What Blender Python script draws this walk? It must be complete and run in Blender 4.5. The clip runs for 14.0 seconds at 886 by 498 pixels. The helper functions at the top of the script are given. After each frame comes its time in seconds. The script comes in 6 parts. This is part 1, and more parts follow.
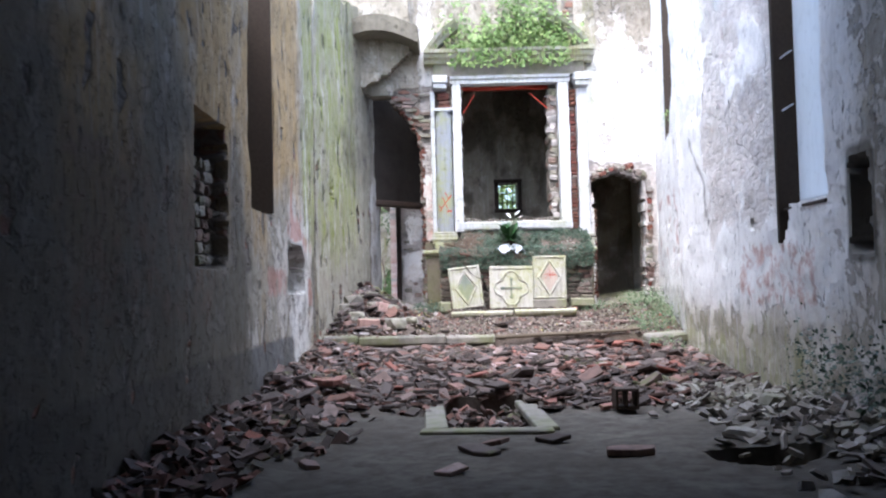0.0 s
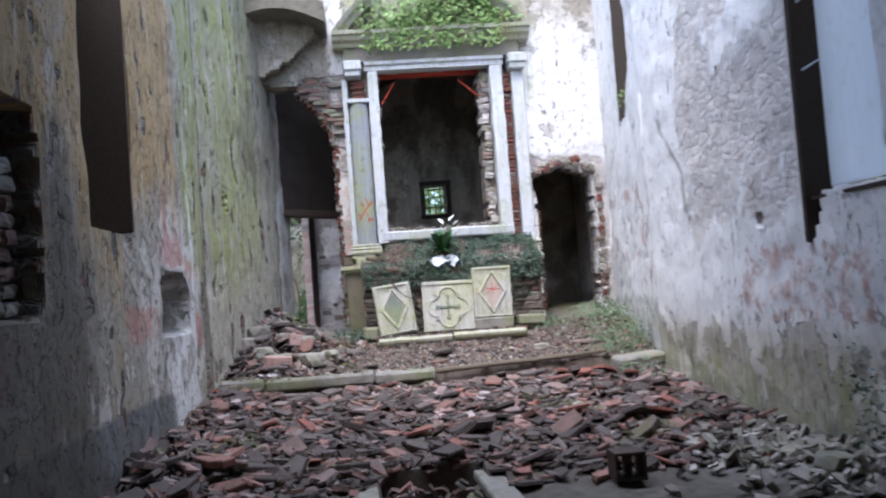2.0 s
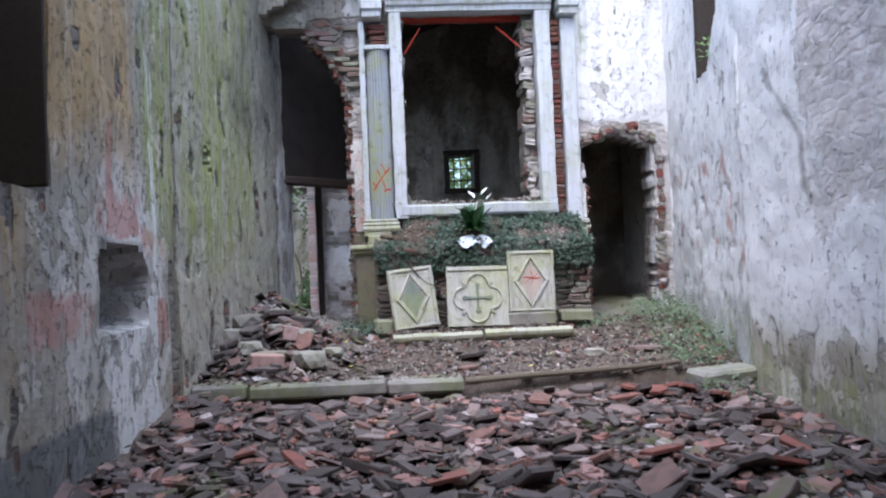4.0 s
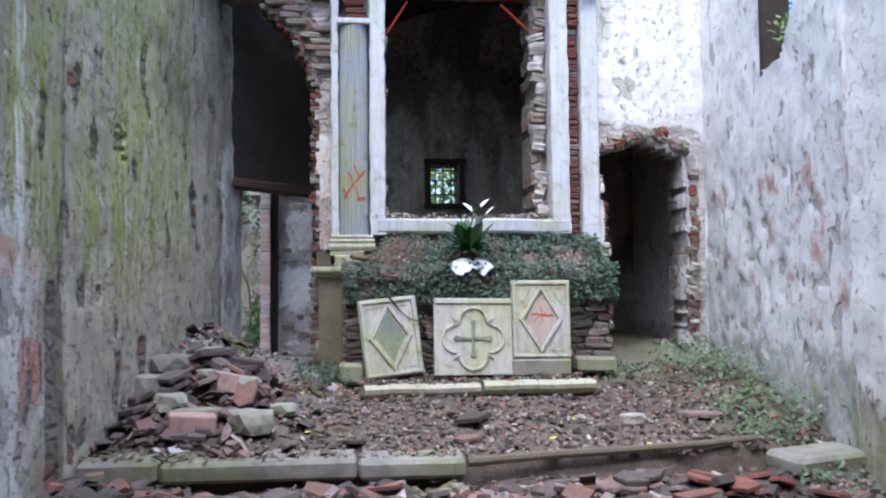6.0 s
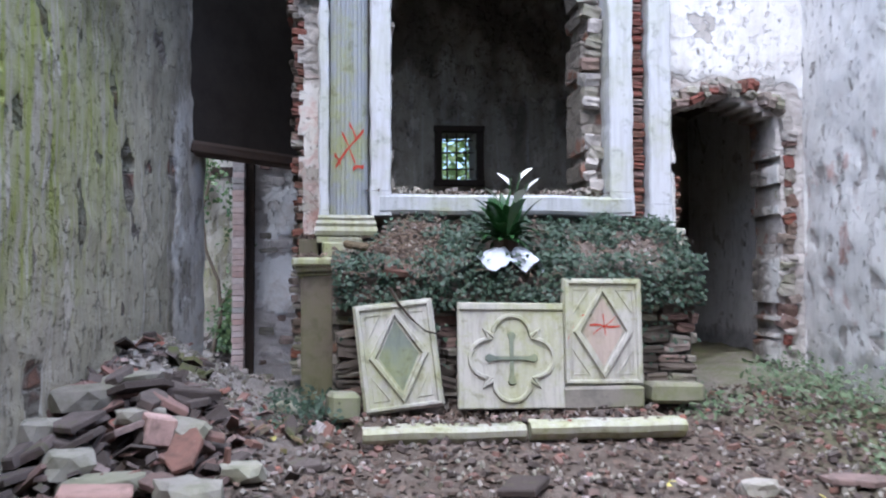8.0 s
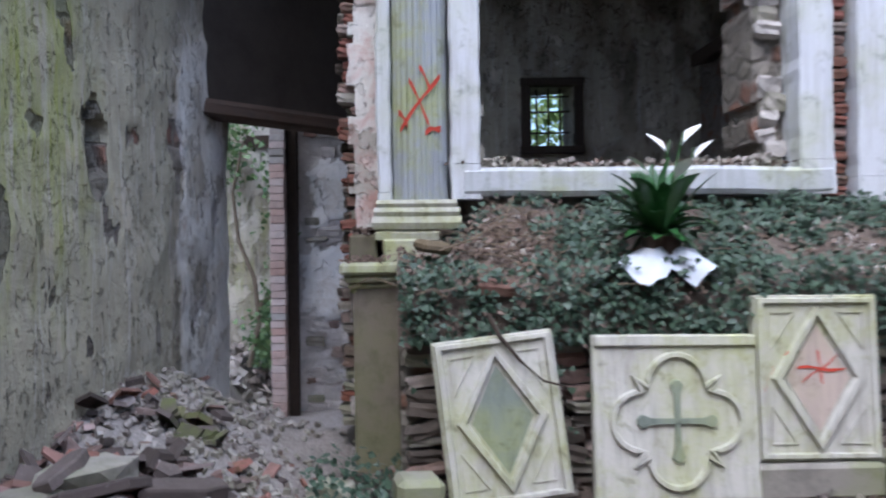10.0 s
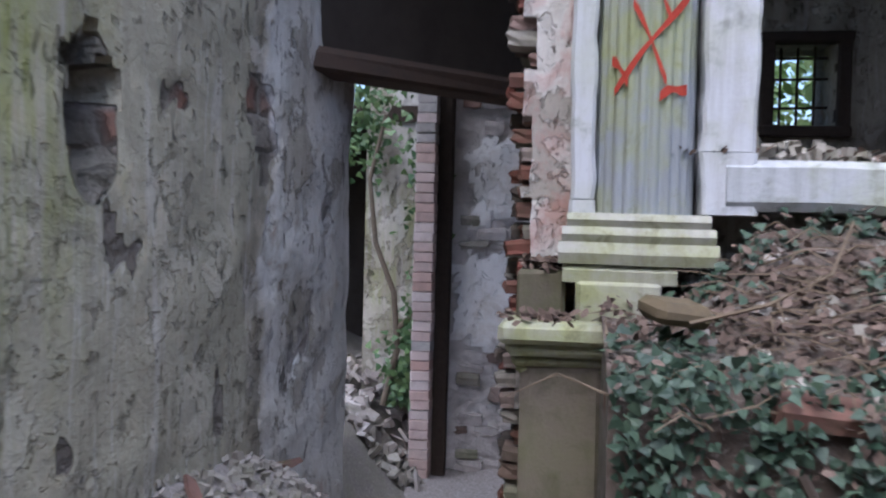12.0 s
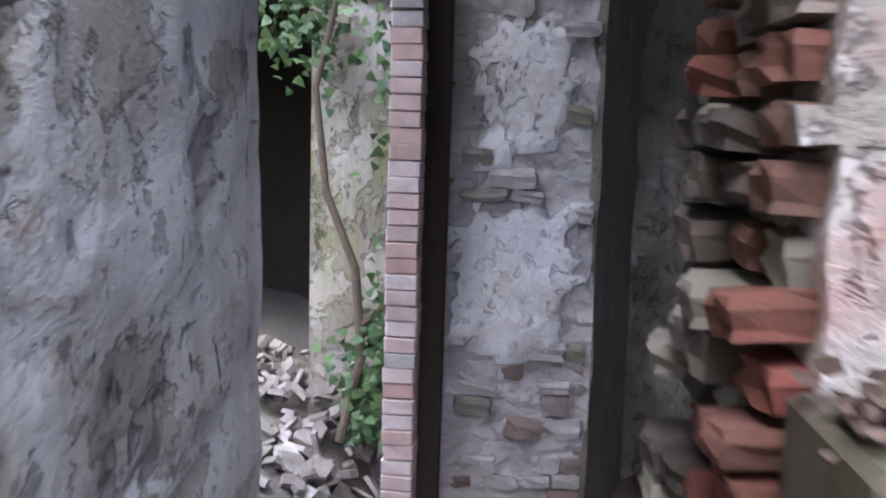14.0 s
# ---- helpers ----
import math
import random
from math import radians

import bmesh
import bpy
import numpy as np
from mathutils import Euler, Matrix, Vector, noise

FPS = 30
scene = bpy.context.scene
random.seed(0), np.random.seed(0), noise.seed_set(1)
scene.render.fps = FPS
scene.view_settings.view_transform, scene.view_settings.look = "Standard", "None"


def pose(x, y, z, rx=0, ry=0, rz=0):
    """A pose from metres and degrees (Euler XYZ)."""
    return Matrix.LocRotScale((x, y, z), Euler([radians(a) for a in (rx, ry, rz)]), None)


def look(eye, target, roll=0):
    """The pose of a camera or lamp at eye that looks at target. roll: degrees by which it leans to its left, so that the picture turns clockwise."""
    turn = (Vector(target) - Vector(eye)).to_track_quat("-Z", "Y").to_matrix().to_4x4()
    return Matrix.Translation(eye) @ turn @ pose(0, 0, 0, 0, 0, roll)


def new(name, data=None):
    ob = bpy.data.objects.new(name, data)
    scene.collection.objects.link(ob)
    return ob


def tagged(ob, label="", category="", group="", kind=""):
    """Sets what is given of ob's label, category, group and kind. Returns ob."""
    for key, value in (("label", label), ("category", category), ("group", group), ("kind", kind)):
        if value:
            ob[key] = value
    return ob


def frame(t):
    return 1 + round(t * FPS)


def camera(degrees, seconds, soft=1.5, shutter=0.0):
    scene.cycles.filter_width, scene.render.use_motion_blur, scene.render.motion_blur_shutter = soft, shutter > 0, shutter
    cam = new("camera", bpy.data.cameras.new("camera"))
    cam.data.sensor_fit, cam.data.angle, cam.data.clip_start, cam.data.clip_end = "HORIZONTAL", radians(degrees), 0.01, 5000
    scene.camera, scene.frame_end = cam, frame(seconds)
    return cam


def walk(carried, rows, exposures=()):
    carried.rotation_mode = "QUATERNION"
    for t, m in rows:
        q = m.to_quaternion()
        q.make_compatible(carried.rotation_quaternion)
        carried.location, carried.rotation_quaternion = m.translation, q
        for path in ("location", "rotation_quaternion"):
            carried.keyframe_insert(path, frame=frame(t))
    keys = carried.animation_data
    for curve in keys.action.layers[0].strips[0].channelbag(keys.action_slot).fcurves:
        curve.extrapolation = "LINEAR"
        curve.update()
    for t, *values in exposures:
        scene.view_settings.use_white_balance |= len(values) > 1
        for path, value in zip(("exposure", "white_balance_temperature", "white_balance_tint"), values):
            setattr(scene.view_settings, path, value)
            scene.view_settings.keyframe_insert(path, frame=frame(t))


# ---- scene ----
cam = camera(54.3, 14.0, 2.1, 0.5)
PATH = [
    (0, (0.103, 0.051, 1.266), (0.092, 2.049, 1.351), -1.4),
    (0.5, (0.066, 0.642, 1.288), (0.106, 2.641, 1.322), -1.6),
    (1, (0.001, 1.291, 1.326), (0.15, 3.286, 1.314), -2.9),
    (1.5, (-0.036, 1.881, 1.355), (0.207, 3.866, 1.411), -4.0),
    (2, (0.071, 2.449, 1.468), (0.244, 4.439, 1.561), -4.3),
    (2.5, (0.146, 2.974, 1.471), (0.249, 4.971, 1.516), -3.3),
    (5, (-0.072, 5.913, 1.634), (0.116, 7.903, 1.705), -1.7),
    (5.5, (-0.105, 6.479, 1.659), (0.134, 8.463, 1.749), -2.3),
    (6, (-0.081, 7.094, 1.647), (0.157, 9.077, 1.749), -0.6),
    (6.5, (-0.072, 7.674, 1.642), (0.194, 9.655, 1.719), 0.2),
    (7, (-0.088, 8.233, 1.657), (0.195, 10.211, 1.728), -0.7),
    (9.5, (0.043, 11.116, 1.978), (0.228, 13.107, 2.01), 0.9),
    (10, (-0.065, 11.609, 2.015), (0.044, 13.606, 2.012), -0.8),
    (10.5, (0.013, 12.19, 2.028), (-0.075, 14.187, 2.107), -0.4),
    (11, (-0.036, 12.7, 2.121), (-0.109, 14.698, 2.177), -0.2),
    (11.5, (-0.127, 13.113, 2.217), (-0.281, 15.107, 2.234), -1.1),
    (12, (-0.173, 13.629, 2.234), (-0.453, 15.609, 2.179), 1.5),
    (12.5, (-0.294, 14.168, 2.237), (-0.542, 16.151, 2.161), 0.4),
    (13, (-0.439, 14.723, 2.292), (-0.645, 16.711, 2.216), 1.1),
    (13.5, (-0.514, 15.319, 2.289), (-0.706, 17.302, 2.123), 1.6),
    (14, (-0.595, 15.833, 2.336), (-0.791, 17.808, 2.086), 1.7),
]
EXPOSE = [(0.0, 2.1, 5600, 12), (1.0, 2.0, 5550, 12), (2.0, 1.56, 5450, 12), (5.0, 1.38, 5250, 12), (7.0, 1.42, 5250, 12), (9.5, 1.36, 5250, 12), (11.0, 1.12, 5250, 13), (12.5, 1.36, 5350, 15), (14.0, 1.84, 5400, 16)]
walk(cam, [(t, look(eye, target, roll)) for t, eye, target, roll in PATH], EXPOSE)

# ---- sky and light ----
world = bpy.data.worlds.new("sky")
scene.world = world
world.use_nodes = True
wn = world.node_tree.nodes
sky = wn.new("ShaderNodeTexSky")
sky.sky_type, sky.sun_disc = "NISHITA", False
sky.sun_elevation, sky.sun_rotation = radians(55), radians(200)
sky.dust_density, sky.air_density = 4.0, 1.0
wn["Background"].inputs[1].default_value = 0.15
world.node_tree.links.new(sky.outputs[0], wn["Background"].inputs[0])
sun_data = bpy.data.lights.new("sun", "SUN")
sun_data.energy, sun_data.angle, sun_data.color = 1.75, radians(75), (1.0, 0.97, 0.92)
sun = new("sun", sun_data)
sun.matrix_world = look((0.3, 11, 30), (0.5, 14, 0))


# ---- materials ----
class Nodes:
    """A short way to write node trees."""

    def __init__(self, name):
        self.mat = bpy.data.materials.new(name)
        self.mat.use_nodes = True
        self.tree = self.mat.node_tree
        self.bsdf = self.tree.nodes["Principled BSDF"]

    def put(self, socket, value):
        if isinstance(value, bpy.types.NodeSocket):
            self.tree.links.new(value, socket)
        elif isinstance(value, (tuple, list)) and len(value) == 3 and socket.type == "RGBA":
            socket.default_value = (*value, 1)
        else:
            socket.default_value = value

    def add(self, kind, out=0, **inputs):
        node = self.tree.nodes.new("ShaderNode" + kind)
        for key, value in inputs.items():
            self.put(node.inputs[int(key[1:])] if key[0] == "i" and key[1:].isdigit() else node.inputs[key], value)
        return node.outputs[out]

    def coords(self, scale=(1, 1, 1)):
        node = self.tree.nodes.new("ShaderNodeMapping")
        where = self.tree.nodes.new("ShaderNodeNewGeometry")
        self.tree.links.new(where.outputs["Position"], node.inputs[0])
        node.inputs["Scale"].default_value = scale
        return node.outputs[0]

    def local(self, scale=(1, 1, 1)):
        node = self.tree.nodes.new("ShaderNodeMapping")
        where = self.tree.nodes.new("ShaderNodeTexCoord")
        self.tree.links.new(where.outputs["Object"], node.inputs[0])
        node.inputs["Scale"].default_value = scale
        return node.outputs[0]

    def noise(self, vec, scale, detail=6.0, rough=0.6, warp=0.0):
        return self.add("TexNoise", 0, Vector=vec, Scale=scale, Detail=detail, Roughness=rough, Distortion=warp)

    def ramp(self, value, lo, hi, a=0.0, b=1.0):
        return self.add("MapRange", 0, Value=value, i1=lo, i2=hi, i3=a, i4=b)

    def math(self, op, a, b=0.0):
        node = self.tree.nodes.new("ShaderNodeMath")
        node.operation = op
        self.put(node.inputs[0], a)
        self.put(node.inputs[1], b)
        return node.outputs[0]

    def mix(self, fac, a, b, blend="MIX"):
        node = self.tree.nodes.new("ShaderNodeMix")
        node.data_type, node.blend_type = "RGBA", blend
        self.put(node.inputs[0], fac)
        self.put(node.inputs[6], a)
        self.put(node.inputs[7], b)
        return node.outputs[2]

    def done(self, color, rough=0.9, height=None, strength=0.5, distance=0.02):
        self.put(self.bsdf.inputs["Base Color"], color)
        self.put(self.bsdf.inputs["Roughness"], rough)
        self.bsdf.inputs["Specular IOR Level"].default_value = 0.25
        if height is not None:
            bump = self.add("Bump", 0, Strength=strength, Distance=distance, Height=height)
            self.tree.links.new(bump, self.bsdf.inputs["Normal"])
        return self.mat


def attribute(n, name):
    node = n.tree.nodes.new("ShaderNodeAttribute")
    node.attribute_name = name
    split = n.tree.nodes.new("ShaderNodeSeparateColor")
    n.tree.links.new(node.outputs["Color"], split.inputs[0])
    return split.outputs[0], split.outputs[1], split.outputs[2], node.outputs["Alpha"]


def masonry_material():
    """Old lime plaster over rubble and brick. wear: bare, moss, ochre, dark (stains and painted shade); tone: red
    paint, blue band, white, olive.
    """
    n = Nodes("old_plaster")
    p = n.coords()
    bare, moss, ochre, dirt_shade = attribute(n, "wear")
    red, blue, white, olive = attribute(n, "tone")
    fine = n.noise(p, 38, 5, 0.7)
    mid = n.noise(p, 5.5, 7, 0.65, 0.4)
    big = n.noise(p, 1.1, 6, 0.6, 0.6)
    streak = n.noise(n.coords((3.2, 3.2, 0.35)), 2.2, 7, 0.65, 0.5)
    thin = n.noise(n.coords((9, 9, 0.6)), 2.0, 5, 0.6)

    def edge(value, amount=0.9, soft=0.12):
        wob = n.math("ADD", value, n.math("MULTIPLY", n.math("SUBTRACT", mid, 0.5), amount))
        return n.ramp(wob, 0.5 - soft, 0.5 + soft)

    # two coats: a pale skim that has flaked off a darker, rougher one
    flake = n.noise(p, 2.9, 10, 0.66, 0.25)
    # the skim comes off in angular scabs as well as in soft blots
    scab = n.tree.nodes.new("ShaderNodeTexVoronoi")
    n.put(scab.inputs["Vector"], n.mix(0.22, n.coords((1, 1, 0.75)), n.add("TexNoise", 1, Vector=p, Scale=6.0, Detail=6.0), "ADD"))
    scab.inputs["Scale"].default_value = 3.6
    scab_pick = n.add("SeparateColor", 0, i0=scab.outputs["Color"])
    flake = n.math("ADD", n.math("MULTIPLY", flake, 0.86), n.math("MULTIPLY", scab_pick, 0.14))
    keep = n.math("ADD", flake, n.math("MULTIPLY", n.math("SUBTRACT", white, 0.35), 0.24))
    skim = n.ramp(keep, 0.49, 0.503)
    # lip: a thin shadow line painted along the skim's broken edge
    lip = n.math("MULTIPLY", n.ramp(keep, 0.472, 0.489), n.ramp(keep, 0.502, 0.490))
    lip = n.math("MULTIPLY", lip, n.ramp(n.noise(p, 4.3, 3, 0.5), 0.47, 0.58))
    under = n.mix(n.ramp(mid, 0.35, 0.65), (0.46, 0.415, 0.35), (0.34, 0.305, 0.24))
    under = n.mix(n.ramp(fine, 0.5, 0.75, 0, 0.5), under, (0.15, 0.135, 0.11))
    top = n.mix(n.ramp(big, 0.35, 0.65), (0.66, 0.615, 0.55), (0.54, 0.495, 0.435))
    top = n.mix(edge(white, 0.8, 0.2), top, (0.81, 0.795, 0.775))
    top = n.mix(n.ramp(mid, 0.52, 0.72, 0, 0.45), top, (0.36, 0.33, 0.30))
    under = n.mix(n.math("MULTIPLY", edge(white, 0.8, 0.2), 0.6), under, (0.56, 0.54, 0.53))
    c = n.mix(skim, under, top)
    c = n.mix(n.math("MULTIPLY", edge(olive, 0.7, 0.3), 0.75), c, n.mix(n.ramp(mid, 0.3, 0.7), (0.31, 0.295, 0.21), (0.54, 0.51, 0.39)))
    c = n.mix(n.math("MULTIPLY", edge(ochre, 0.8, 0.3), 0.8), c, n.mix(thin, (0.46, 0.27, 0.07), (0.44, 0.34, 0.18)))
    c = n.mix(n.math("MULTIPLY", n.ramp(streak, 0.52, 0.68, 0, 0.45), n.math("SUBTRACT", 1.0, n.math("MULTIPLY", white, 0.7))), c, (0.17, 0.155, 0.12))
    c = n.mix(n.ramp(n.noise(n.coords((7, 7, 0.5)), 1.7, 7, 0.7, 0.6), 0.54, 0.66, 0, 0.42), c, (0.66, 0.64, 0.60))
    c = n.mix(n.math("MULTIPLY", n.ramp(fine, 0.62, 0.8, 0, 0.35), n.math("SUBTRACT", 1.0, n.math("MULTIPLY", white, 0.6))), c, (0.10, 0.095, 0.085))
    pit = n.ramp(n.noise(p, 13, 5, 0.65, 0.5), 0.585, 0.64)
    blot = n.ramp(n.noise(p, 3.7, 8, 0.7, 0.3), 0.50, 0.68)
    c = n.mix(n.math("MULTIPLY", blot, n.math("SUBTRACT", 0.32, n.math("MULTIPLY", white, 0.22))), c, (0.24, 0.195, 0.15))
    c = n.mix(n.math("MULTIPLY", pit, n.math("SUBTRACT", 0.4, n.math("MULTIPLY", white, 0.4))), c, (0.16, 0.14, 0.115))
    c = n.mix(n.math("MULTIPLY", lip, n.math("SUBTRACT", 0.4, n.math("MULTIPLY", olive, 0.3))), c, (0.07, 0.062, 0.052))
    dash = n.ramp(n.noise(n.coords((15, 15, 5.5)), 1.0, 6, 0.62, 0.3), 0.615, 0.66)
    dash = n.math("MULTIPLY", dash, n.ramp(n.noise(p, 1.4, 4, 0.6), 0.42, 0.54))
    c = n.mix(n.math("MULTIPLY", dash, 0.8), c, (0.13, 0.115, 0.10))
    c = n.mix(n.math("MULTIPLY", edge(red, 1.3, 0.12), 0.7), c, n.mix(mid, (0.46, 0.15, 0.10), (0.52, 0.33, 0.28)))
    c = n.mix(n.math("MULTIPLY", edge(blue, 0.5, 0.2), 0.75), c, n.mix(mid, (0.05, 0.055, 0.062), (0.17, 0.18, 0.195)))
    c = n.mix(n.math("MULTIPLY", n.math("MULTIPLY", edge(moss, 0.9, 0.3), n.ramp(n.math("ADD", n.math("MULTIPLY", thin, 0.6), n.math("MULTIPLY", streak, 0.4)), 0.42, 0.58)), 0.85), c, n.mix(fine, (0.17, 0.21, 0.025), (0.40, 0.43, 0.10)))
    c = n.mix(n.math("MULTIPLY", edge(dirt_shade, 0.9, 0.3), 0.8), c, n.mix(mid, (0.06, 0.053, 0.042), (0.17, 0.15, 0.115)))
    # bare masonry: irregular stones and bricks in pale mortar
    flat = n.coords((5.0, 5.0, 9.0))
    warped = n.mix(0.35, flat, n.add("TexNoise", 1, Vector=p, Scale=7.0), "ADD")
    cell = n.tree.nodes.new("ShaderNodeTexVoronoi")
    n.put(cell.inputs["Vector"], warped)
    cell.inputs["Scale"].default_value = 1.0
    rim = n.tree.nodes.new("ShaderNodeTexVoronoi")
    rim.feature = "DISTANCE_TO_EDGE"
    n.put(rim.inputs["Vector"], warped)
    rim.inputs["Scale"].default_value = 1.0
    pick = n.add("SeparateColor", 0, i0=cell.outputs["Color"])
    stone = n.mix(n.ramp(pick, 0.8, 0.84), n.mix(pick, (0.30, 0.27, 0.23), (0.19, 0.165, 0.14)), (0.27, 0.15, 0.11))
    stone = n.mix(n.ramp(fine, 0.4, 0.75, 0, 0.5), stone, (0.12, 0.105, 0.09))
    joint = n.ramp(n.math("ADD", rim.outputs["Distance"], n.math("MULTIPLY", n.math("SUBTRACT", fine, 0.5), 0.25)), 0.0, 0.2)
    wallstone = n.mix(joint, n.mix(mid, (0.36, 0.32, 0.28), (0.22, 0.2, 0.17)), stone)
    wallstone = n.mix(n.math("MULTIPLY", edge(moss, 0.9, 0.3), 0.5), wallstone, (0.14, 0.17, 0.05))
    wallstone = n.mix(n.math("MULTIPLY", edge(white, 0.8, 0.2), n.ramp(mid, 0.3, 0.6, 0.5, 0.92)), wallstone, (0.70, 0.66, 0.63))
    is_bare = edge(bare, 0.55, 0.05)
    c = n.mix(is_bare, c, wallstone)
    h = n.math("ADD", n.math("MULTIPLY", mid, 0.65), n.math("MULTIPLY", fine, 0.32))
    h = n.math("ADD", h, n.math("MULTIPLY", is_bare, n.math("MULTIPLY", n.math("SUBTRACT", joint, 1.0), n.math("SUBTRACT", 1.2, n.math("MULTIPLY", white, 0.85)))))
    h = n.math("SUBTRACT", h, n.math("MULTIPLY", is_bare, 0.5))
    h = n.math("ADD", h, n.math("SUBTRACT", n.math("MULTIPLY", skim, n.math("SUBTRACT", 0.55, n.math("MULTIPLY", olive, 0.42))), n.math("ADD", n.math("MULTIPLY", pit, 0.4), n.math("MULTIPLY", dash, 0.35))))
    return n.done(c, 0.93, h, 1.0, 0.03)


def rock_material(name, a, b, moss=0.0, scale=1.0, per="island", dark=(0.05, 0.045, 0.04), rough=0.9, bump=0.5):
    """Grainy mineral surface whose pieces vary between two colours."""
    n = Nodes(name)
    p = n.coords()
    if per == "island":
        r = n.tree.nodes.new("ShaderNodeNewGeometry").outputs["Random Per Island"]
    else:
        r = n.tree.nodes.new("ShaderNodeObjectInfo").outputs["Random"]
    mid = n.noise(p, 7 * scale, 6, 0.65, 0.3)
    fine = n.noise(p, 55 * scale, 4, 0.7)
    c = n.mix(r, a, b)
    c = n.mix(n.ramp(mid, 0.45, 0.75, 0, 0.6), c, dark)
    c = n.mix(n.ramp(fine, 0.55, 0.8, 0, 0.4), c, dark)
    if moss:
        big = n.noise(p, 1.7, 5, 0.6)
        amount = n.ramp(n.math("ADD", big, n.math("MULTIPLY", mid, 0.4)), 0.62, 0.85, 0, moss)
        c = n.mix(amount, c, n.mix(fine, (0.10, 0.13, 0.03), (0.30, 0.33, 0.10)))
    return n.done(c, rough, n.math("ADD", mid, n.math("MULTIPLY", fine, 0.4)), bump, 0.01)


def tile_material(name, per):
    """Broken roof tiles: brown, grey, red and pale pieces with lichen."""
    n = Nodes(name)
    p = n.coords()
    if per == "island":
        r = n.tree.nodes.new("ShaderNodeNewGeometry").outputs["Random Per Island"]
    else:
        r = n.tree.nodes.new("ShaderNodeObjectInfo").outputs["Random"]
    ramp = n.tree.nodes.new("ShaderNodeValToRGB")
    ramp.color_ramp.interpolation = "LINEAR"
    stops = [(0.0, (0.065, 0.05, 0.045)), (0.3, (0.10, 0.08, 0.073)), (0.55, (0.15, 0.122, 0.113)), (0.70, (0.22, 0.115, 0.09)), (0.85, (0.27, 0.22, 0.205)), (0.94, (0.33, 0.135, 0.10)), (1.0, (0.50, 0.46, 0.45))]
    while len(ramp.color_ramp.elements) < len(stops):
        ramp.color_ramp.elements.new(0.5)
    for e, (at, col) in zip(ramp.color_ramp.elements, stops):
        e.position, e.color = at, (*col, 1)
    n.tree.links.new(r, ramp.inputs[0])
    mid = n.noise(p, 9, 6, 0.65, 0.3)
    fine = n.noise(p, 60, 4, 0.7)
    c = n.mix(n.ramp(mid, 0.42, 0.75, 0, 0.7), ramp.outputs[0], (0.065, 0.055, 0.045))
    c = n.mix(n.ramp(fine, 0.6, 0.75, 0, 0.4), c, (0.34, 0.31, 0.28))
    big = n.noise(p, 1.3, 4, 0.6)
    c = n.mix(n.ramp(n.math("ADD", big, n.math("MULTIPLY", mid, 0.5)), 0.85, 1.0, 0, 0.7), c, (0.13, 0.15, 0.05))
    return n.done(c, 0.92, n.math("ADD", mid, n.math("MULTIPLY", fine, 0.5)), 0.6, 0.008)


def leaf_material(name, a, b, rough=0.5, shine=0.4):
    n = Nodes(name)
    r = n.tree.nodes.new("ShaderNodeNewGeometry").outputs["Random Per Island"]
    c = n.mix(r, a, b)
    c = n.mix(n.ramp(n.noise(n.coords(), 90, 3, 0.6), 0.45, 0.7, 0, 0.4), c, tuple(v * 0.45 for v in a))
    n.done(c, rough)
    n.bsdf.inputs["Specular IOR Level"].default_value = shine
    return n.mat


def ground_material():
    """Trodden earth, dust and mortar crumbs; the nave part is a grey worn screed."""
    n = Nodes("earth_and_screed")
    p = n.coords()
    wet, grit, moss, _ = attribute(n, "wear")
    mid = n.noise(p, 6, 7, 0.7, 0.3)
    fine = n.noise(p, 60, 5, 0.75)
    big = n.noise(p, 0.9, 5, 0.6)
    soil = n.mix(n.ramp(mid, 0.3, 0.7), (0.075, 0.056, 0.043), (0.165, 0.132, 0.11))
    soil = n.mix(n.ramp(fine, 0.55, 0.72, 0, 0.8), soil, (0.34, 0.29, 0.26))
    screed = n.mix(n.ramp(big, 0.3, 0.7), (0.16, 0.145, 0.125), (0.085, 0.075, 0.063))
    screed = n.mix(n.ramp(mid, 0.4, 0.65, 0, 0.85), screed, (0.055, 0.046, 0.038))
    screed = n.mix(n.ramp(fine, 0.6, 0.75, 0, 0.4), screed, (0.3, 0.29, 0.28))
    c = n.mix(wet, soil, screed)
    c = n.mix(grit, c, n.mix(n.ramp(fine, 0.35, 0.65), (0.21, 0.185, 0.17), (0.42, 0.39, 0.37)))
    c = n.mix(n.math("MULTIPLY", moss, n.ramp(mid, 0.35, 0.6)), c, (0.12, 0.14, 0.05))
    return n.done(c, 0.95, n.math("ADD", mid, n.math("MULTIPLY", fine, 0.6)), 0.7, 0.02)


def plain(name, color, rough=0.6, grain=25.0, dark=0.5, metal=0.0):
    n = Nodes(name)
    mid = n.noise(n.coords(), grain, 6, 0.65)
    c = n.mix(n.ramp(mid, 0.4, 0.75, 0, 0.7), color, tuple(v * dark for v in color))
    n.done(c, rough, mid, 0.3, 0.004)
    n.bsdf.inputs["Metallic"].default_value = metal
    return n.mat


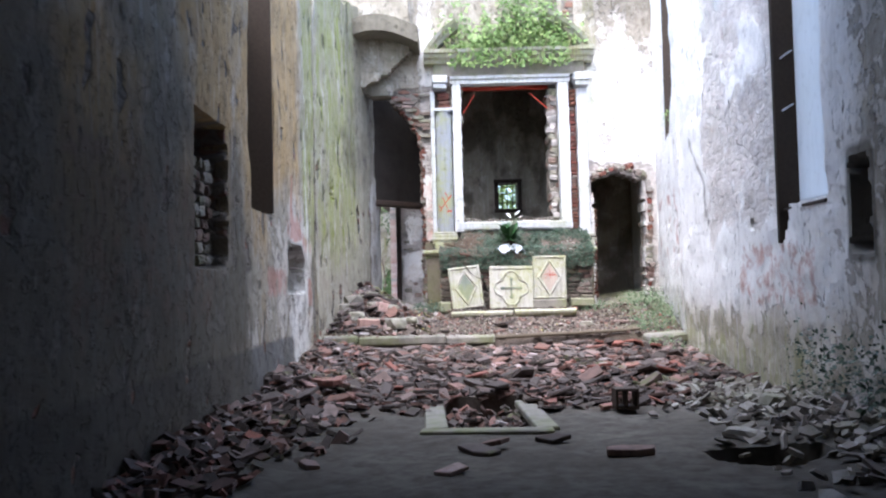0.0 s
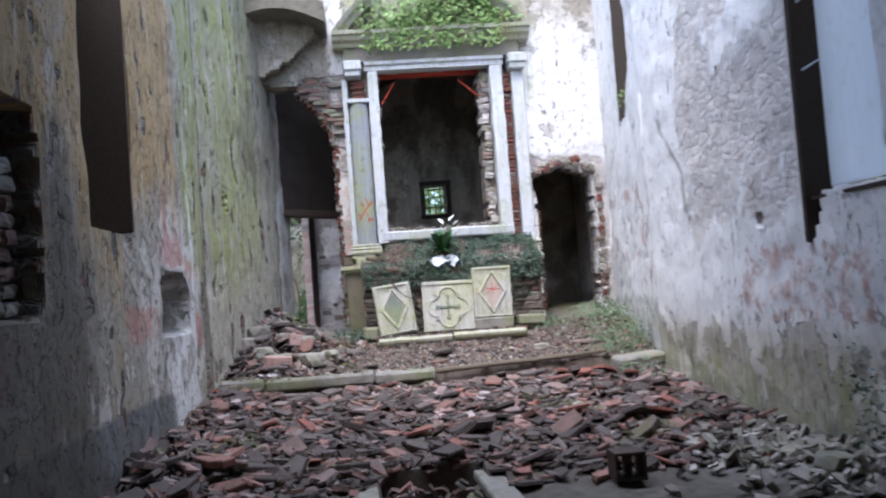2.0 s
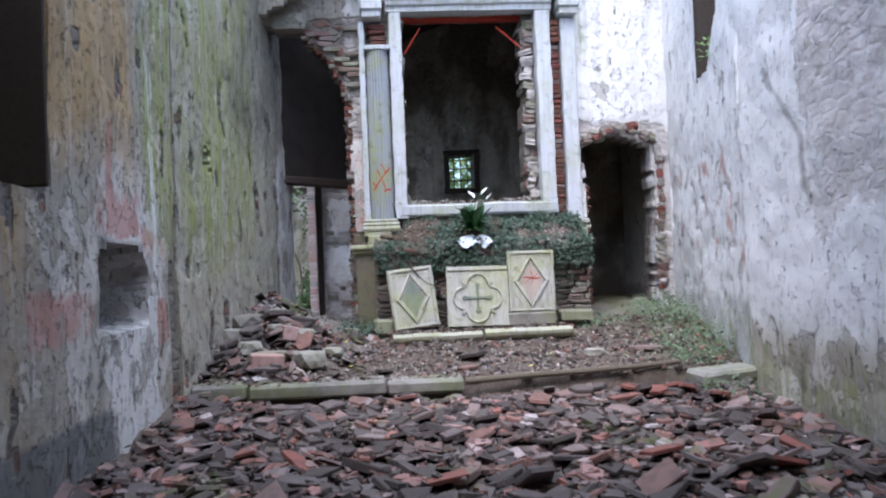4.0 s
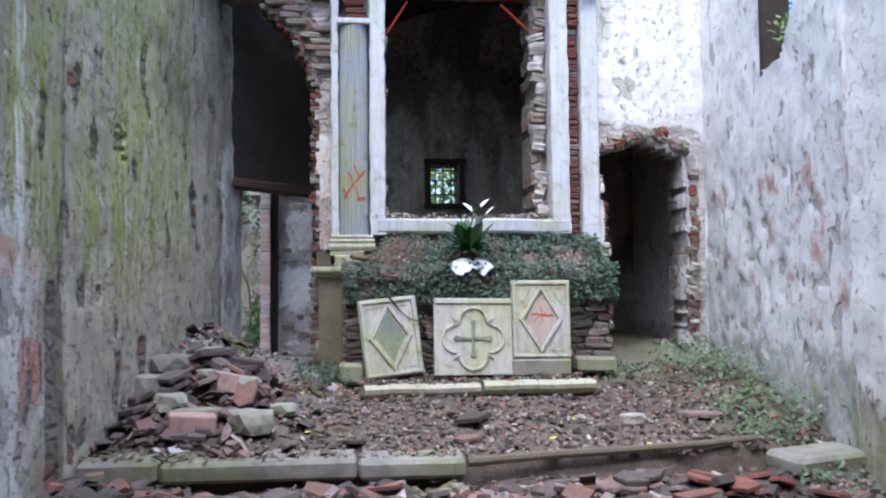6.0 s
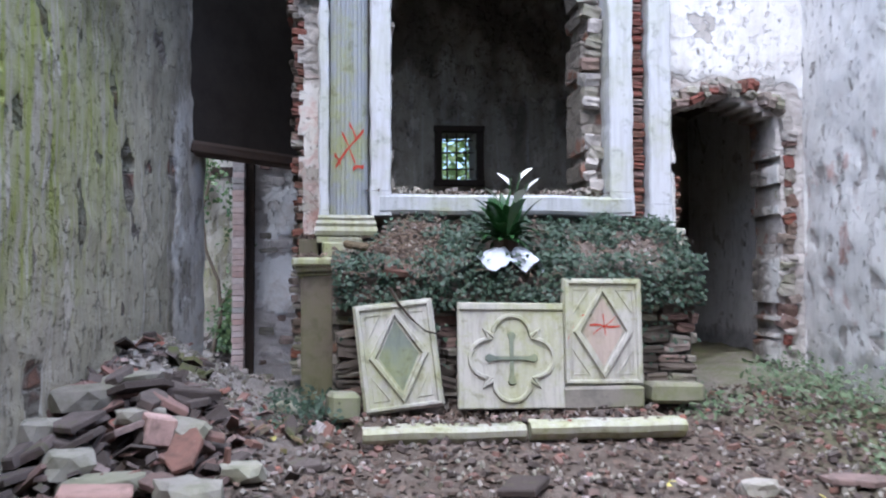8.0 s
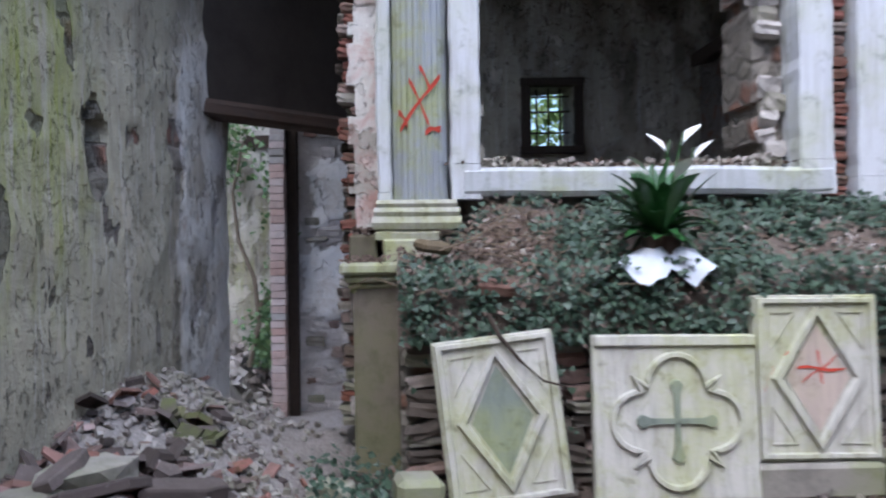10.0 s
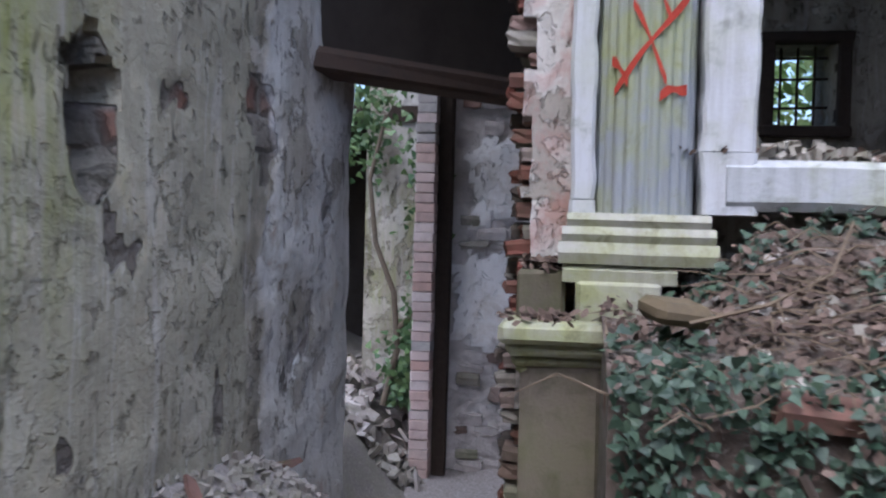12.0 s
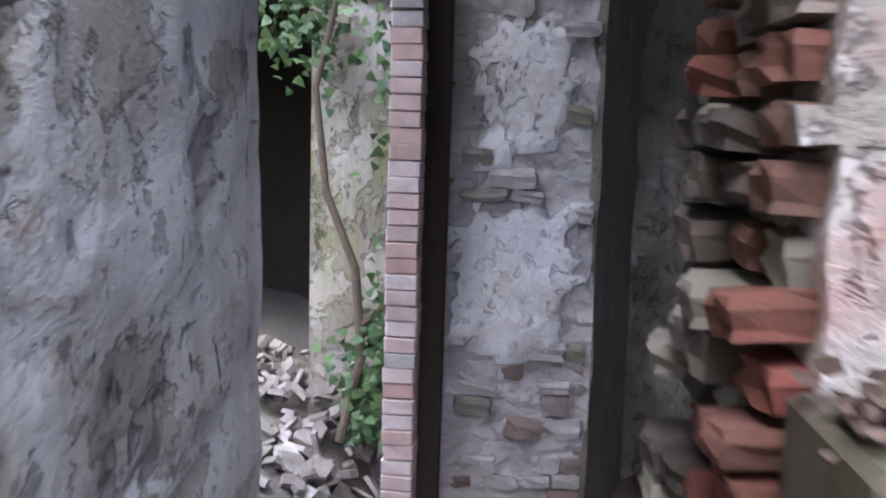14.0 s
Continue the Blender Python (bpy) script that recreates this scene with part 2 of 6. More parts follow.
def weathered(name, base, stain, moss, scale=1.0):
    """Pale cut stone or stucco with grey runs and yellow-green lichen."""
    n = Nodes(name)
    p = n.coords()
    mid = n.noise(p, 8 * scale, 7, 0.65, 0.4)
    fine = n.noise(p, 70, 4, 0.7)
    run = n.noise(n.coords((10, 10, 0.8)), 2.0, 6, 0.65)
    big = n.noise(p, 2.2, 5, 0.6)
    c = n.mix(n.ramp(run, 0.45, 0.75, 0, 0.7), base, stain)
    c = n.mix(n.ramp(n.math("ADD", big, n.math("MULTIPLY", mid, 0.5)), 0.68, 0.95, 0, moss), c, (0.33, 0.35, 0.11))
    c = n.mix(n.ramp(mid, 0.56, 0.72, 0, 0.55), c, tuple(v * 0.4 for v in stain))
    c = n.mix(n.ramp(fine, 0.6, 0.8, 0, 0.35), c, tuple(v * 0.35 for v in stain))
    return n.done(c, 0.88, n.math("ADD", mid, n.math("MULTIPLY", fine, 0.4)), 0.5, 0.008)


PLASTER = masonry_material()
TILE = tile_material("roof_tile_clay", "object")
TILE_STUFF = tile_material("tile_shards_clay", "island")
BRICK = rock_material("red_brick", (0.20, 0.065, 0.05), (0.17, 0.09, 0.072), 0.1, 1.6, "object")
DULL_BRICK = rock_material("dull_brick", (0.20, 0.12, 0.10), (0.30, 0.25, 0.225), 0.1, 1.6, "object")
STONE = rock_material("rubble_stone", (0.22, 0.20, 0.17), (0.38, 0.35, 0.31), 0.3, 1.0, "object")
SHARD = rock_material("mortar_and_stone_bits", (0.20, 0.17, 0.15), (0.46, 0.42, 0.39), 0.2, 1.0, "island")
SLAB = rock_material("step_stone", (0.24, 0.22, 0.19), (0.30, 0.28, 0.25), 0.5, 0.8, "object")
GROUND = ground_material()
STUCCO = weathered("white_stucco", (0.56, 0.57, 0.595), (0.33, 0.325, 0.315), 0.35)
CREAM = weathered("cream_cut_stone", (0.43, 0.42, 0.36), (0.22, 0.205, 0.165), 0.7, 1.6)
PANEL = weathered("carved_pale_stone", (0.47, 0.455, 0.41), (0.21, 0.195, 0.165), 0.65, 1.3)
GREYCOL = weathered("grey_painted_column", (0.31, 0.33, 0.355), (0.20, 0.205, 0.19), 0.75)
# near-black plaster: deep shade put into the colour
SHADE_DARK = plain("shade_dark_plaster", (0.048, 0.040, 0.034), 0.95, 5, 0.5)
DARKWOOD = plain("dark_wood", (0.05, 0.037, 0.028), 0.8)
REDPAINT = plain("red_paint", (0.45, 0.06, 0.035), 0.8, 60, 0.6)
IRON = plain("rusty_iron", (0.06, 0.04, 0.03), 0.7)
IVY = leaf_material("ivy_leaf", (0.022, 0.045, 0.027), (0.075, 0.115, 0.072))
# brighter ivy copy for outside, daylight put into the leaf colour
IVY_LIT = leaf_material("ivy_leaf_lit", (0.035, 0.085, 0.025), (0.13, 0.20, 0.07), 0.5)
WEED = leaf_material("weed_leaf", (0.08, 0.13, 0.06), (0.19, 0.24, 0.14), 0.6)
FRESH = leaf_material("bright_foliage", (0.10, 0.19, 0.04), (0.24, 0.32, 0.10), 0.6)
DRY = leaf_material("dry_leaf", (0.06, 0.04, 0.03), (0.20, 0.145, 0.115), 0.8, 0.2)
TWIG = plain("dry_twig", (0.22, 0.17, 0.12), 0.9)
BARK = plain("vine_bark", (0.16, 0.13, 0.095), 0.9, 40)
LILY_LEAF = leaf_material("lily_leaf", (0.02, 0.075, 0.02), (0.05, 0.13, 0.035), 0.35, 0.5)
PETAL = plain("white_petal", (0.82, 0.82, 0.79), 0.5, 30, 0.85)
CLOTH = plain("white_wrap", (0.60, 0.64, 0.72), 0.5, 18, 0.8)


# ---- mesh helpers ----
def part(name, bm, material, parent=None, label=""):
    """Links a bmesh as one mesh object, under a thing or a part if given."""
    me = bpy.data.meshes.new(name)
    bm.to_mesh(me)
    bm.free()
    me.materials.append(material)
    ob = new(name, me)
    if parent is not None:
        ob.parent = parent
    return tagged(ob, label)


def empty(name, x, y, z):
    ob = new(name)
    ob.empty_display_size = 0.1
    ob.location = (x, y, z)
    return ob


def raw(name, verts, faces, material, parent=None, smooth=False):
    me = bpy.data.meshes.new(name)
    me.from_pydata(verts, [], faces)
    me.materials.append(material)
    if smooth:
        me.polygons.foreach_set("use_smooth", [True] * len(me.polygons))
    me.set_sharp_from_angle(angle=radians(45)) if smooth else None
    me.update()
    ob = new(name, me)
    if parent is not None:
        ob.parent = parent
    return ob


def block(bm, cx, cy, cz, sx, sy, sz, rot=(0, 0, 0), bevel=0.01, rough=0.0, seed=0):
    """A box with softened, slightly uneven edges, added to bm."""
    made = bmesh.ops.create_cube(bm, size=1.0)
    verts = made["verts"]
    bmesh.ops.scale(bm, vec=(sx, sy, sz), verts=verts)
    if bevel > 0:
        edges = list({e for v in verts for e in v.link_edges})
        out = bmesh.ops.bevel(bm, geom=edges, offset=min(bevel, 0.45 * min(sx, sy, sz)), segments=1, affect="EDGES")
        verts = out["verts"]
    m = pose(cx, cy, cz, *rot)
    rnd = random.Random(seed + int(1000 * (cx + 3 * cy + 7 * cz)))
    for v in verts:
        co = v.co.copy()
        if rough:
            co += Vector([rnd.uniform(-rough, rough) for _ in range(3)])
        v.co = m @ co
    return verts


def profile_x(bm, x0, x1, pts, steps=1, wobble=0.0):
    """A moulding: the outline pts (y, z), closed, run from x0 to x1."""
    rings = []
    for i in range(steps + 1):
        x = x0 + (x1 - x0) * i / steps
        rings.append([bm.verts.new((x, y + wobble * noise.noise((x * 3, y, z)), z + wobble * noise.noise((x * 3, y + 9, z)))) for y, z in pts])
    k = len(pts)
    for a, b in zip(rings, rings[1:]):
        for j in range(k):
            bm.faces.new((a[j], a[(j + 1) % k], b[(j + 1) % k], b[j]))
    bm.faces.new(list(reversed(rings[0])))
    bm.faces.new(rings[-1])


def tube(bm, pts, r0, r1, sides=7):
    """A tapering round branch through pts."""
    rings = []
    n = len(pts)
    for i, p in enumerate(pts):
        p = Vector(p)
        d = (Vector(pts[min(i + 1, n - 1)]) - Vector(pts[max(i - 1, 0)])).normalized()
        a = d.orthogonal().normalized()
        b = d.cross(a)
        r = r0 + (r1 - r0) * i / max(1, n - 1)
        rings.append([bm.verts.new(p + (a * math.cos(t) + b * math.sin(t)) * r) for t in (2 * math.pi * k / sides for k in range(sides))])
    for a, b in zip(rings, rings[1:]):
        for j in range(sides):
            bm.faces.new((a[j], a[(j + 1) % sides], b[(j + 1) % sides], b[j]))
    bm.faces.new(list(reversed(rings[0])))
    bm.faces.new(rings[-1])


def ridge(bm, pts, width, height, base, closed=True, depth_axis=-1):
    """A raised band along pts (x, z) on a panel whose face lies at y = base."""
    n = len(pts)
    rings = []
    for i in range(n):
        p, q = Vector(pts[i - 1 if closed or i else 0]), Vector(pts[(i + 1) % n if closed or i < n - 1 else i])
        d = (q - p).normalized()
        side = Vector((-d.y, d.x)) * width / 2
        c = Vector(pts[i])
        ring = []
        for k, h in ((-1, 0), (-0.6, height), (0.6, height), (1, 0)):
            ring.append(bm.verts.new((c.x + side.x * k, base - h, c.y + side.y * k)))
        rings.append(ring)
    pairs = list(zip(rings, rings[1:] + rings[:1])) if closed else list(zip(rings, rings[1:]))
    for a, b in pairs:
        for j in range(3):
            bm.faces.new((a[j], a[j + 1], b[j + 1], b[j]))


def fbm(x, y, z=0.0, octaves=4):
    return noise.fractal((x, y, z), 1.0, 2.0, octaves)


def clamp(v, a=0.0, b=1.0):
    return a if v < a else b if v > b else v


def bump1(v, centre, half, soft):
    """1 within half of centre, falling to 0 over soft."""
    return clamp((half + soft - abs(v - centre)) / soft)


def masonry(name, start, end, z0, z1, thick, keep=None, wear=None, tone=None, relief=0.02, res=0.05, inward=1, parent=None, material=None, bulge=None):
    """A standing wall from start to end (plan points). The inner face is uneven; cells where keep(u, z) is false are open, and the
    openings have reveals through the wall's thickness. The wall thickens to the left of start-end when inward is 1."""
    sx, sy = start
    length = math.hypot(end[0] - sx, end[1] - sy)
    ux, uy = (end[0] - sx) / length, (end[1] - sy) / length
    nx, ny = -uy * inward, ux * inward
    nu, nz = max(1, round(length / res)), max(1, round((z1 - z0) / res))
    du, dz = length / nu, (z1 - z0) / nz
    open_cell = np.zeros((nu, nz), bool)
    if keep:
        for i in range(nu):
            for j in range(nz):
                open_cell[i, j] = not keep((i + 0.5) * du, z0 + (j + 0.5) * dz)
    verts, faces, wears, tones = [], [], [], []
    front, back = {}, {}

    def vertex(i, j, deep):
        table = back if deep else front
        if (i, j) in table:
            return table[i, j]
        u, z = i * du, z0 + j * dz
        cells = [open_cell[a, b] for a in (i - 1, i) for b in (j - 1, j) if 0 <= a < nu and 0 <= b < nz]
        if any(cells) and not all(cells):
            u += 0.45 * du * noise.noise((u * 9, z * 9, 3.3))
            z += 0.45 * dz * noise.noise((u * 9, z * 9, 7.7))
        w = wear(u, z) if wear else (0, 0, 0, 0)
        d = thick if deep else relief * (0.9 * fbm(u * 0.8 + sx, z * 0.8 + sy) + 0.5 * fbm(u * 3 + sx, z * 3, 5.0)) + 0.022 * w[0]
        if bulge and not deep:
            d += bulge(u, z)
        verts.append((sx + ux * u + nx * d, sy + uy * u + ny * d, z))
        wears.append(w if not deep else (0.9, w[1], 0, 0))
        tones.append(tone(u, z) if tone and not deep else (0, 0, 0, 0))
        table[i, j] = len(verts) - 1
        return len(verts) - 1

    def cell_open(i, j):
        return not (0 <= i < nu and 0 <= j < nz) or open_cell[i, j]

    for i in range(nu):
        for j in range(nz):
            if open_cell[i, j]:
                continue
            for deep in (False, True):
                ids = [vertex(i, j, deep), vertex(i + 1, j, deep), vertex(i + 1, j + 1, deep), vertex(i, j + 1, deep)]
                faces.append(ids[::-1] if deep else ids)
            for (di, dj), (p, q) in (((-1, 0), ((i, j), (i, j + 1))), ((1, 0), ((i + 1, j), (i + 1, j + 1))), ((0, -1), ((i, j), (i + 1, j))), ((0, 1), ((i, j + 1), (i + 1, j + 1)))):
                if cell_open(i + di, j + dj):
                    faces.append([vertex(*p, False), vertex(*q, False), vertex(*q, True), vertex(*p, True)])
    ob = raw(name, verts, faces, material or PLASTER, parent, True)
    for key, rows in (("wear", wears), ("tone", tones)):
        layer = ob.data.attributes.new(key, "FLOAT_COLOR", "POINT")
        layer.data.foreach_set("color", np.array(rows, np.float32).ravel())
    bm = bmesh.new()
    bm.from_mesh(ob.data)
    bmesh.ops.recalc_face_normals(bm, faces=bm.faces)
    bm.to_mesh(ob.data)
    bm.free()
    return ob


# ---- the large structure ----
def height(x, y):
    """The height of the ground: a flat nave, a rising field of rubble, the step and the presbytery with its heaps."""
    if y < 13.22:
        z = 0.30 * clamp((y - 8.6) / 4.2) ** 0.9
        z += 0.16 * clamp((-1.0 - x) / 0.8) * clamp((y - 4.2) / 1.5)
        z += 0.20 * clamp((x - 2.5) / 0.9) * clamp((y - 4.5) / 1.5) * clamp((9.2 - y) / 2.0)
    else:
        z = 0.46 + 0.27 * clamp((y - 13.2) / 2.2)
        z += 0.64 * math.exp(-((x + 1.75) ** 2) / 0.6 - ((y - 16.3) ** 2) / 1.6)
        z += 0.16 * math.exp(-((x + 1.2) ** 2) / 0.5 - ((y - 14.6) ** 2) / 0.8)
        z += 0.17 * clamp((y - 16.2) / 1.2)
        if 0.1 < x < 2.33 and 15.02 < y < 15.9:
            z = max(z, 0.795)
        z += 0.12 * clamp((x - 2.6) / 1.2) * clamp((y - 13.4) / 1.5)
    if y > 17.1:
        z -= 0.36 * clamp((y - 17.1) / 1.1) * clamp((0.3 - x) / 0.3)
    rough = 0.012 if y < 8.4 else 0.05
    z += rough * fbm(x * 2.1, y * 2.1) + 0.3 * rough * fbm(x * 8, y * 8, 4)
    if 0.05 < x < 0.80 and 7.62 < y < 9.3:
        z -= 0.28
    if (x - 2.35) ** 2 / 0.16 + (y - 6.3) ** 2 / 0.09 < 1:
        z -= 0.3
    return z


def floor_sheet():
    x0, x1, y0, y1, res = -2.2, 4.6, -4.0, 20.6, 0.06
    nx, ny = round((x1 - x0) / res), round((y1 - y0) / res)
    verts, wear, faces = [], [], []
    for j in range(ny + 1):
        y = y0 + j * res
        for i in range(nx + 1):
            x = x0 + i * res
            verts.append((x, y, height(x, y)))
            screed = clamp((9.3 - y) / 0.9)
            grit = clamp(bump1(x, -1.3, 0.55, 0.7) * bump1(y, 16.6, 1.4, 0.8)) * 0.75
            grit = max(grit, 0.8 * clamp((0.0 - x) / 0.2) * clamp((y - 16.2) / 0.6))
            grit = max(grit, 0.6 * bump1(x, 3.2, 0.5, 0.5) * bump1(y, 9.2, 0.6, 0.8), 0.6 * bump1(x, 3.4, 0.5, 0.5) * bump1(y, 16.6, 0.6, 0.5))
            wear.append((screed, grit, 0.7 * clamp((x - 2.6) / 0.8) * clamp((y - 13.0) / 0.6), 0))
    for j in range(ny):
        for i in range(nx):
            a = j * (nx + 1) + i
            faces.append((a, a + 1, a + nx + 2, a + nx + 1))
    ob = raw("floor", verts, faces, GROUND, None, True)
    layer = ob.data.attributes.new("wear", "FLOAT_COLOR", "POINT")
    layer.data.foreach_set("color", np.array(wear, np.float32).ravel())
    return tagged(ob, "trodden earth and worn grey screed with mortar crumbs", "floor", kind="structure")


floor_sheet()

far = bmesh.new()
bmesh.ops.create_grid(far, x_segments=60, y_segments=60, size=400)
for v in far.verts:
    v.co.z = -0.45
tagged(part("ground", far, plain("woodland_soil", (0.075, 0.07, 0.042), 0.95, 1.5, 0.45)), "dark woodland soil round the ruin", "ground", kind="structure")

NAVE0 = -4.0


def ruin_top(y):
    """The ragged top of the roofless walls, rising towards the altar."""
    if y < 8.0:
        return 9.0
    return 4.65 + 0.235 * (y - 8) + 0.12 * noise.noise((y * 1.7, 3, 0)) + 0.08 * noise.noise((y * 6, 5, 0))


def left_bulge(u, z):
    y = u + NAVE0
    if 6.8 < y < 7.8 + 0.04 * noise.noise((z * 7, 0, 0)) and 1.45 < z < 2.74:
        return 0.22 + 0.08 * fbm(y * 6, z * 6) if z < 2.45 else 0.42
    if 8.77 < y < 9.92 and z > 2.13:
        return 0.5
    if 10.75 < y < 11.9 and 1.2 < z < 1.62 + 0.22 * math.sqrt(max(0, 1 - ((y - 11.33) / 0.6) ** 2)):
        return 0.55
    return 0


def left_wear(u, z):
    y = u + NAVE0
    f = fbm(y * 0.9, z * 0.5, 2.0)
    bare = 0.95 if 6.8 < y < 7.85 and 1.45 < z < 2.74 else 0.25 * clamp(f * 2)
    bare = max(bare, 0.95 * bump1(y, 12.85, 0.08, 0.06) * bump1(z, 1.0, 0.6, 0.3), 0.8 * clamp((fbm(y * 4, z * 2.2, 21) - 0.45) / 0.1))
    moss = 0.95 * bump1(y, 12.6, 0.4, 0.5) * clamp((z - 1.3) / 1.2) + 0.25 * clamp(-f)
    ochre = bump1(y, 10.7, 0.75, 0.5) * clamp((z - 2.1) / 0.9) * 0.95 + 0.95 * bump1(y, 6.6, 2.4, 0.9) * clamp((z - 1.3) / 0.8) * clamp(0.75 + f) + 0.35 * clamp(f * 2)
    # shade painted in: inside the niche, and low towards the entrance; the rest stains
    dirt_shade = 0.6 * bump1(y, 11.33, 0.5, 0.06) * bump1(z, 1.58, 0.28, 0.05) + 0.85 * clamp((9.3 - y) / 2.0) * clamp((3.3 - z) / 1.4) + 0.4 * clamp(-f * 2)
    return (bare, moss, ochre, dirt_shade)


def left_tone(u, z):
    y = u + NAVE0
    red = 0.85 * bump1(y, 12.42, 0.16, 0.06) * bump1(z, 1.22, 0.17, 0.06) + 0.5 * bump1(y, 12.2, 0.3, 0.15) * bump1(z, 1.85, 0.08, 0.1) + 0.55 * bump1(y, 10.1, 0.5, 0.25) * bump1(z, 1.35, 0.12, 0.15) + 0.5 * bump1(y, 11.3, 0.5, 0.3) * bump1(z, 2.1, 0.12, 0.2) + 0.42 * bump1(y, 6.0, 1.4, 0.8) * bump1(z, 1.6, 0.5, 0.4)
    red += 1.0 * bump1(y, 11.04, 0.035, 0.03) * bump1(z, 2.33, 0.38, 0.04) + 0.8 * bump1(y, 11.3, 0.13, 0.08) * bump1(z, 2.0, 0.07, 0.07) + 0.7 * bump1(y, 11.62, 0.07, 0.05) * bump1(z, 2.0, 0.05, 0.05)
    blue = 1.0 * clamp((0.75 - z) / 0.12) * clamp((11.2 - y) / 0.4)
    white = 0.95 * bump1(y, 12.22 + 0.1 * noise.noise((z * 3, 8, 0)), 0.06, 0.05) * bump1(z, 2.75, 0.65, 0.3) + 0.6 * bump1(y, 11.6, 0.6, 0.5) * clamp((3.0 - z) / 1.0) + 0.35 * bump1(y, 10.2, 0.3, 0.3) * clamp((2.2 - z) / 0.5)
    return (red, blue, white, max(0.34, 0.42 * clamp((9.5 - y) / 2)))


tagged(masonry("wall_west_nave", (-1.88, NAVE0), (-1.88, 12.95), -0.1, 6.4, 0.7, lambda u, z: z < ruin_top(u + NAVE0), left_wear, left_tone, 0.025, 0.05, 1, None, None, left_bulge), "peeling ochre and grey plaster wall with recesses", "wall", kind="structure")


def choir_left_bulge(u, z):
    if ((u - 3.03) / 0.10) ** 2 + ((z - 2.52) / 0.22) ** 2 < 1 + 0.9 * noise.noise((u * 11, z * 9, 2)):
        return 0.5
    if 0.9 < u < 1.15 and 2.7 < z < 2.95 and fbm(u * 7, z * 7) > -0.1:
        return 0.06
    # the pale skim stands proud of the rough render
    return -0.016 * clamp((u - choir_left_edge(z)) / 0.025) * clamp((3.5 - z) / 0.1)


def choir_left_edge(z):
    """Where the pale skim coat breaks off against the rough olive render."""
    return 4.1 + 0.12 * noise.noise((z * 2.2, 4, 0)) + 0.05 * noise.noise((z * 9, 7, 0))


def choir_left_wear(u, z):
    f = fbm(u * 1.1 + 5, z * 0.7, 1.0)
    moss = 1.0 * bump1(u, 0.9, 0.5, 0.5) * clamp((z - 1.2) / 1.2) + 0.72 * bump1(u, 2.1, 0.6, 0.6) * clamp((z - 1.2) / 1.2)
    bare = 0.15 * bump1(u, 1.7, 0.25, 0.3) * bump1(z, 1.3, 0.3, 0.3) + 0.35 * clamp(f * 1.5) + 0.8 * clamp((fbm(u * 3.5, z * 2, 22) - 0.42) / 0.1)
    hole = clamp(1.6 - ((u - 3.03) / 0.12) ** 2 - ((z - 2.52) / 0.25) ** 2)
    e0 = choir_left_edge(z) + 0.6 * clamp((z - 3.2) / 0.4)
    chip = 0.4 * bump1(u, choir_left_edge(z), 0.012, 0.03) * clamp((3.4 - z) / 0.3)
    # the last channel also darkens the rough render towards the top
    return (max(bare, 0.9 * hole), moss, 0.15, chip + 0.25 * clamp(-f * 2) + 0.45 * clamp((z - 2.5) / 1.0) * clamp((u - 1.6) / 0.6) * clamp((e0 - u) / 0.1))


def choir_left_tone(u, z):
    e = choir_left_edge(z)
    white = clamp((u - e) / 0.06) * clamp((3.6 - z) / 0.3) * clamp(0.76 + 0.45 * fbm(u * 2.6, z * 2.6, 41), 0.45, 1.0)
    olive = clamp((e - u) / 0.12) * clamp((u - 1.7) / 0.5) * 0.88
    return (0.25 * white, 0, white * 0.9, max(olive, 0.4, 0.55 * clamp((1.9 - u) / 0.4)))


tagged(masonry("wall_west_presbytery", (-1.86, 12.95), (-1.30, 18.0), -0.1, 7.0, 0.7, lambda u, z: z < ruin_top(u + 12.95) and not (u > 4.72 and z > 3.3), choir_left_wear, choir_left_tone, 0.03, 0.032, 1, None, None, choir_left_bulge), "mossy olive plaster wall with pale peeling patches", "wall", kind="structure")


def right_bulge(u, z):
    y = u + NAVE0
    if 8.84 < y < 9.05 and 2.06 > z > 2.0 - 2.1 * (y - 8.85):
        return 0.3
    if 7.15 + 0.1 * noise.noise((z * 5, 1, 0)) < y < 7.48 + 0.06 * noise.noise((z * 8, 2, 0)) and 1.45 < z < 2.3:
        return 0.25
    if 9.88 < y < 10.0 and 1.8 < z < 1.95:
        return 0.12
    return 0


def right_keep(u, z):
    y = u + NAVE0
    return z < ruin_top(y) and not (7.96 < y < 9.05 and 2.02 < z < 6.3)


def right_wear(u, z):
    y = u + NAVE0
    f = fbm(y * 0.9 + 3, z * 0.9, 6.0)
    line = 11.76 + max(0, z - 2.55) * 0.85
    bare = (0.62 + 0.5 * f) * bump1(y, 10.4, 1.25, 0.35) * clamp((z - 1.2) / 0.8)
    bare = max(bare, 0.5 * clamp(0.2 + f) * clamp((1.4 - z) / 0.5))
    if 9.05 < y < 9.35 and z > 2.0:
        bare = 0.9
    # pock: darker colour inside the small recess
    pock = bump1(y, 7.3, 0.22, 0.08) * bump1(z, 1.88, 0.45, 0.1)
    moss = 0.5 * bump1(y, 11.3, 0.25, 0.3) * clamp((z - 2.2) / 1.2) + 0.45 * clamp((1.3 - z) / 0.8) * clamp((y - 6) / 3)
    # painted shadow along the plaster edge; darker also towards the entrance and floor
    dirt_shade = 0.6 * bump1(y, line + 0.05 * noise.noise((z * 4, 0, 8)), 0.03, 0.05) * bump1(z, 2.7, 0.55, 0.1) + 0.3 * clamp((6.0 - y) / 2.0) + 0.4 * clamp((0.8 - z) / 0.7) * clamp((10.2 - y) / 1.5)
    return (bare * (1 - pock), moss, 0.1, max(dirt_shade, 1.2 * pock))


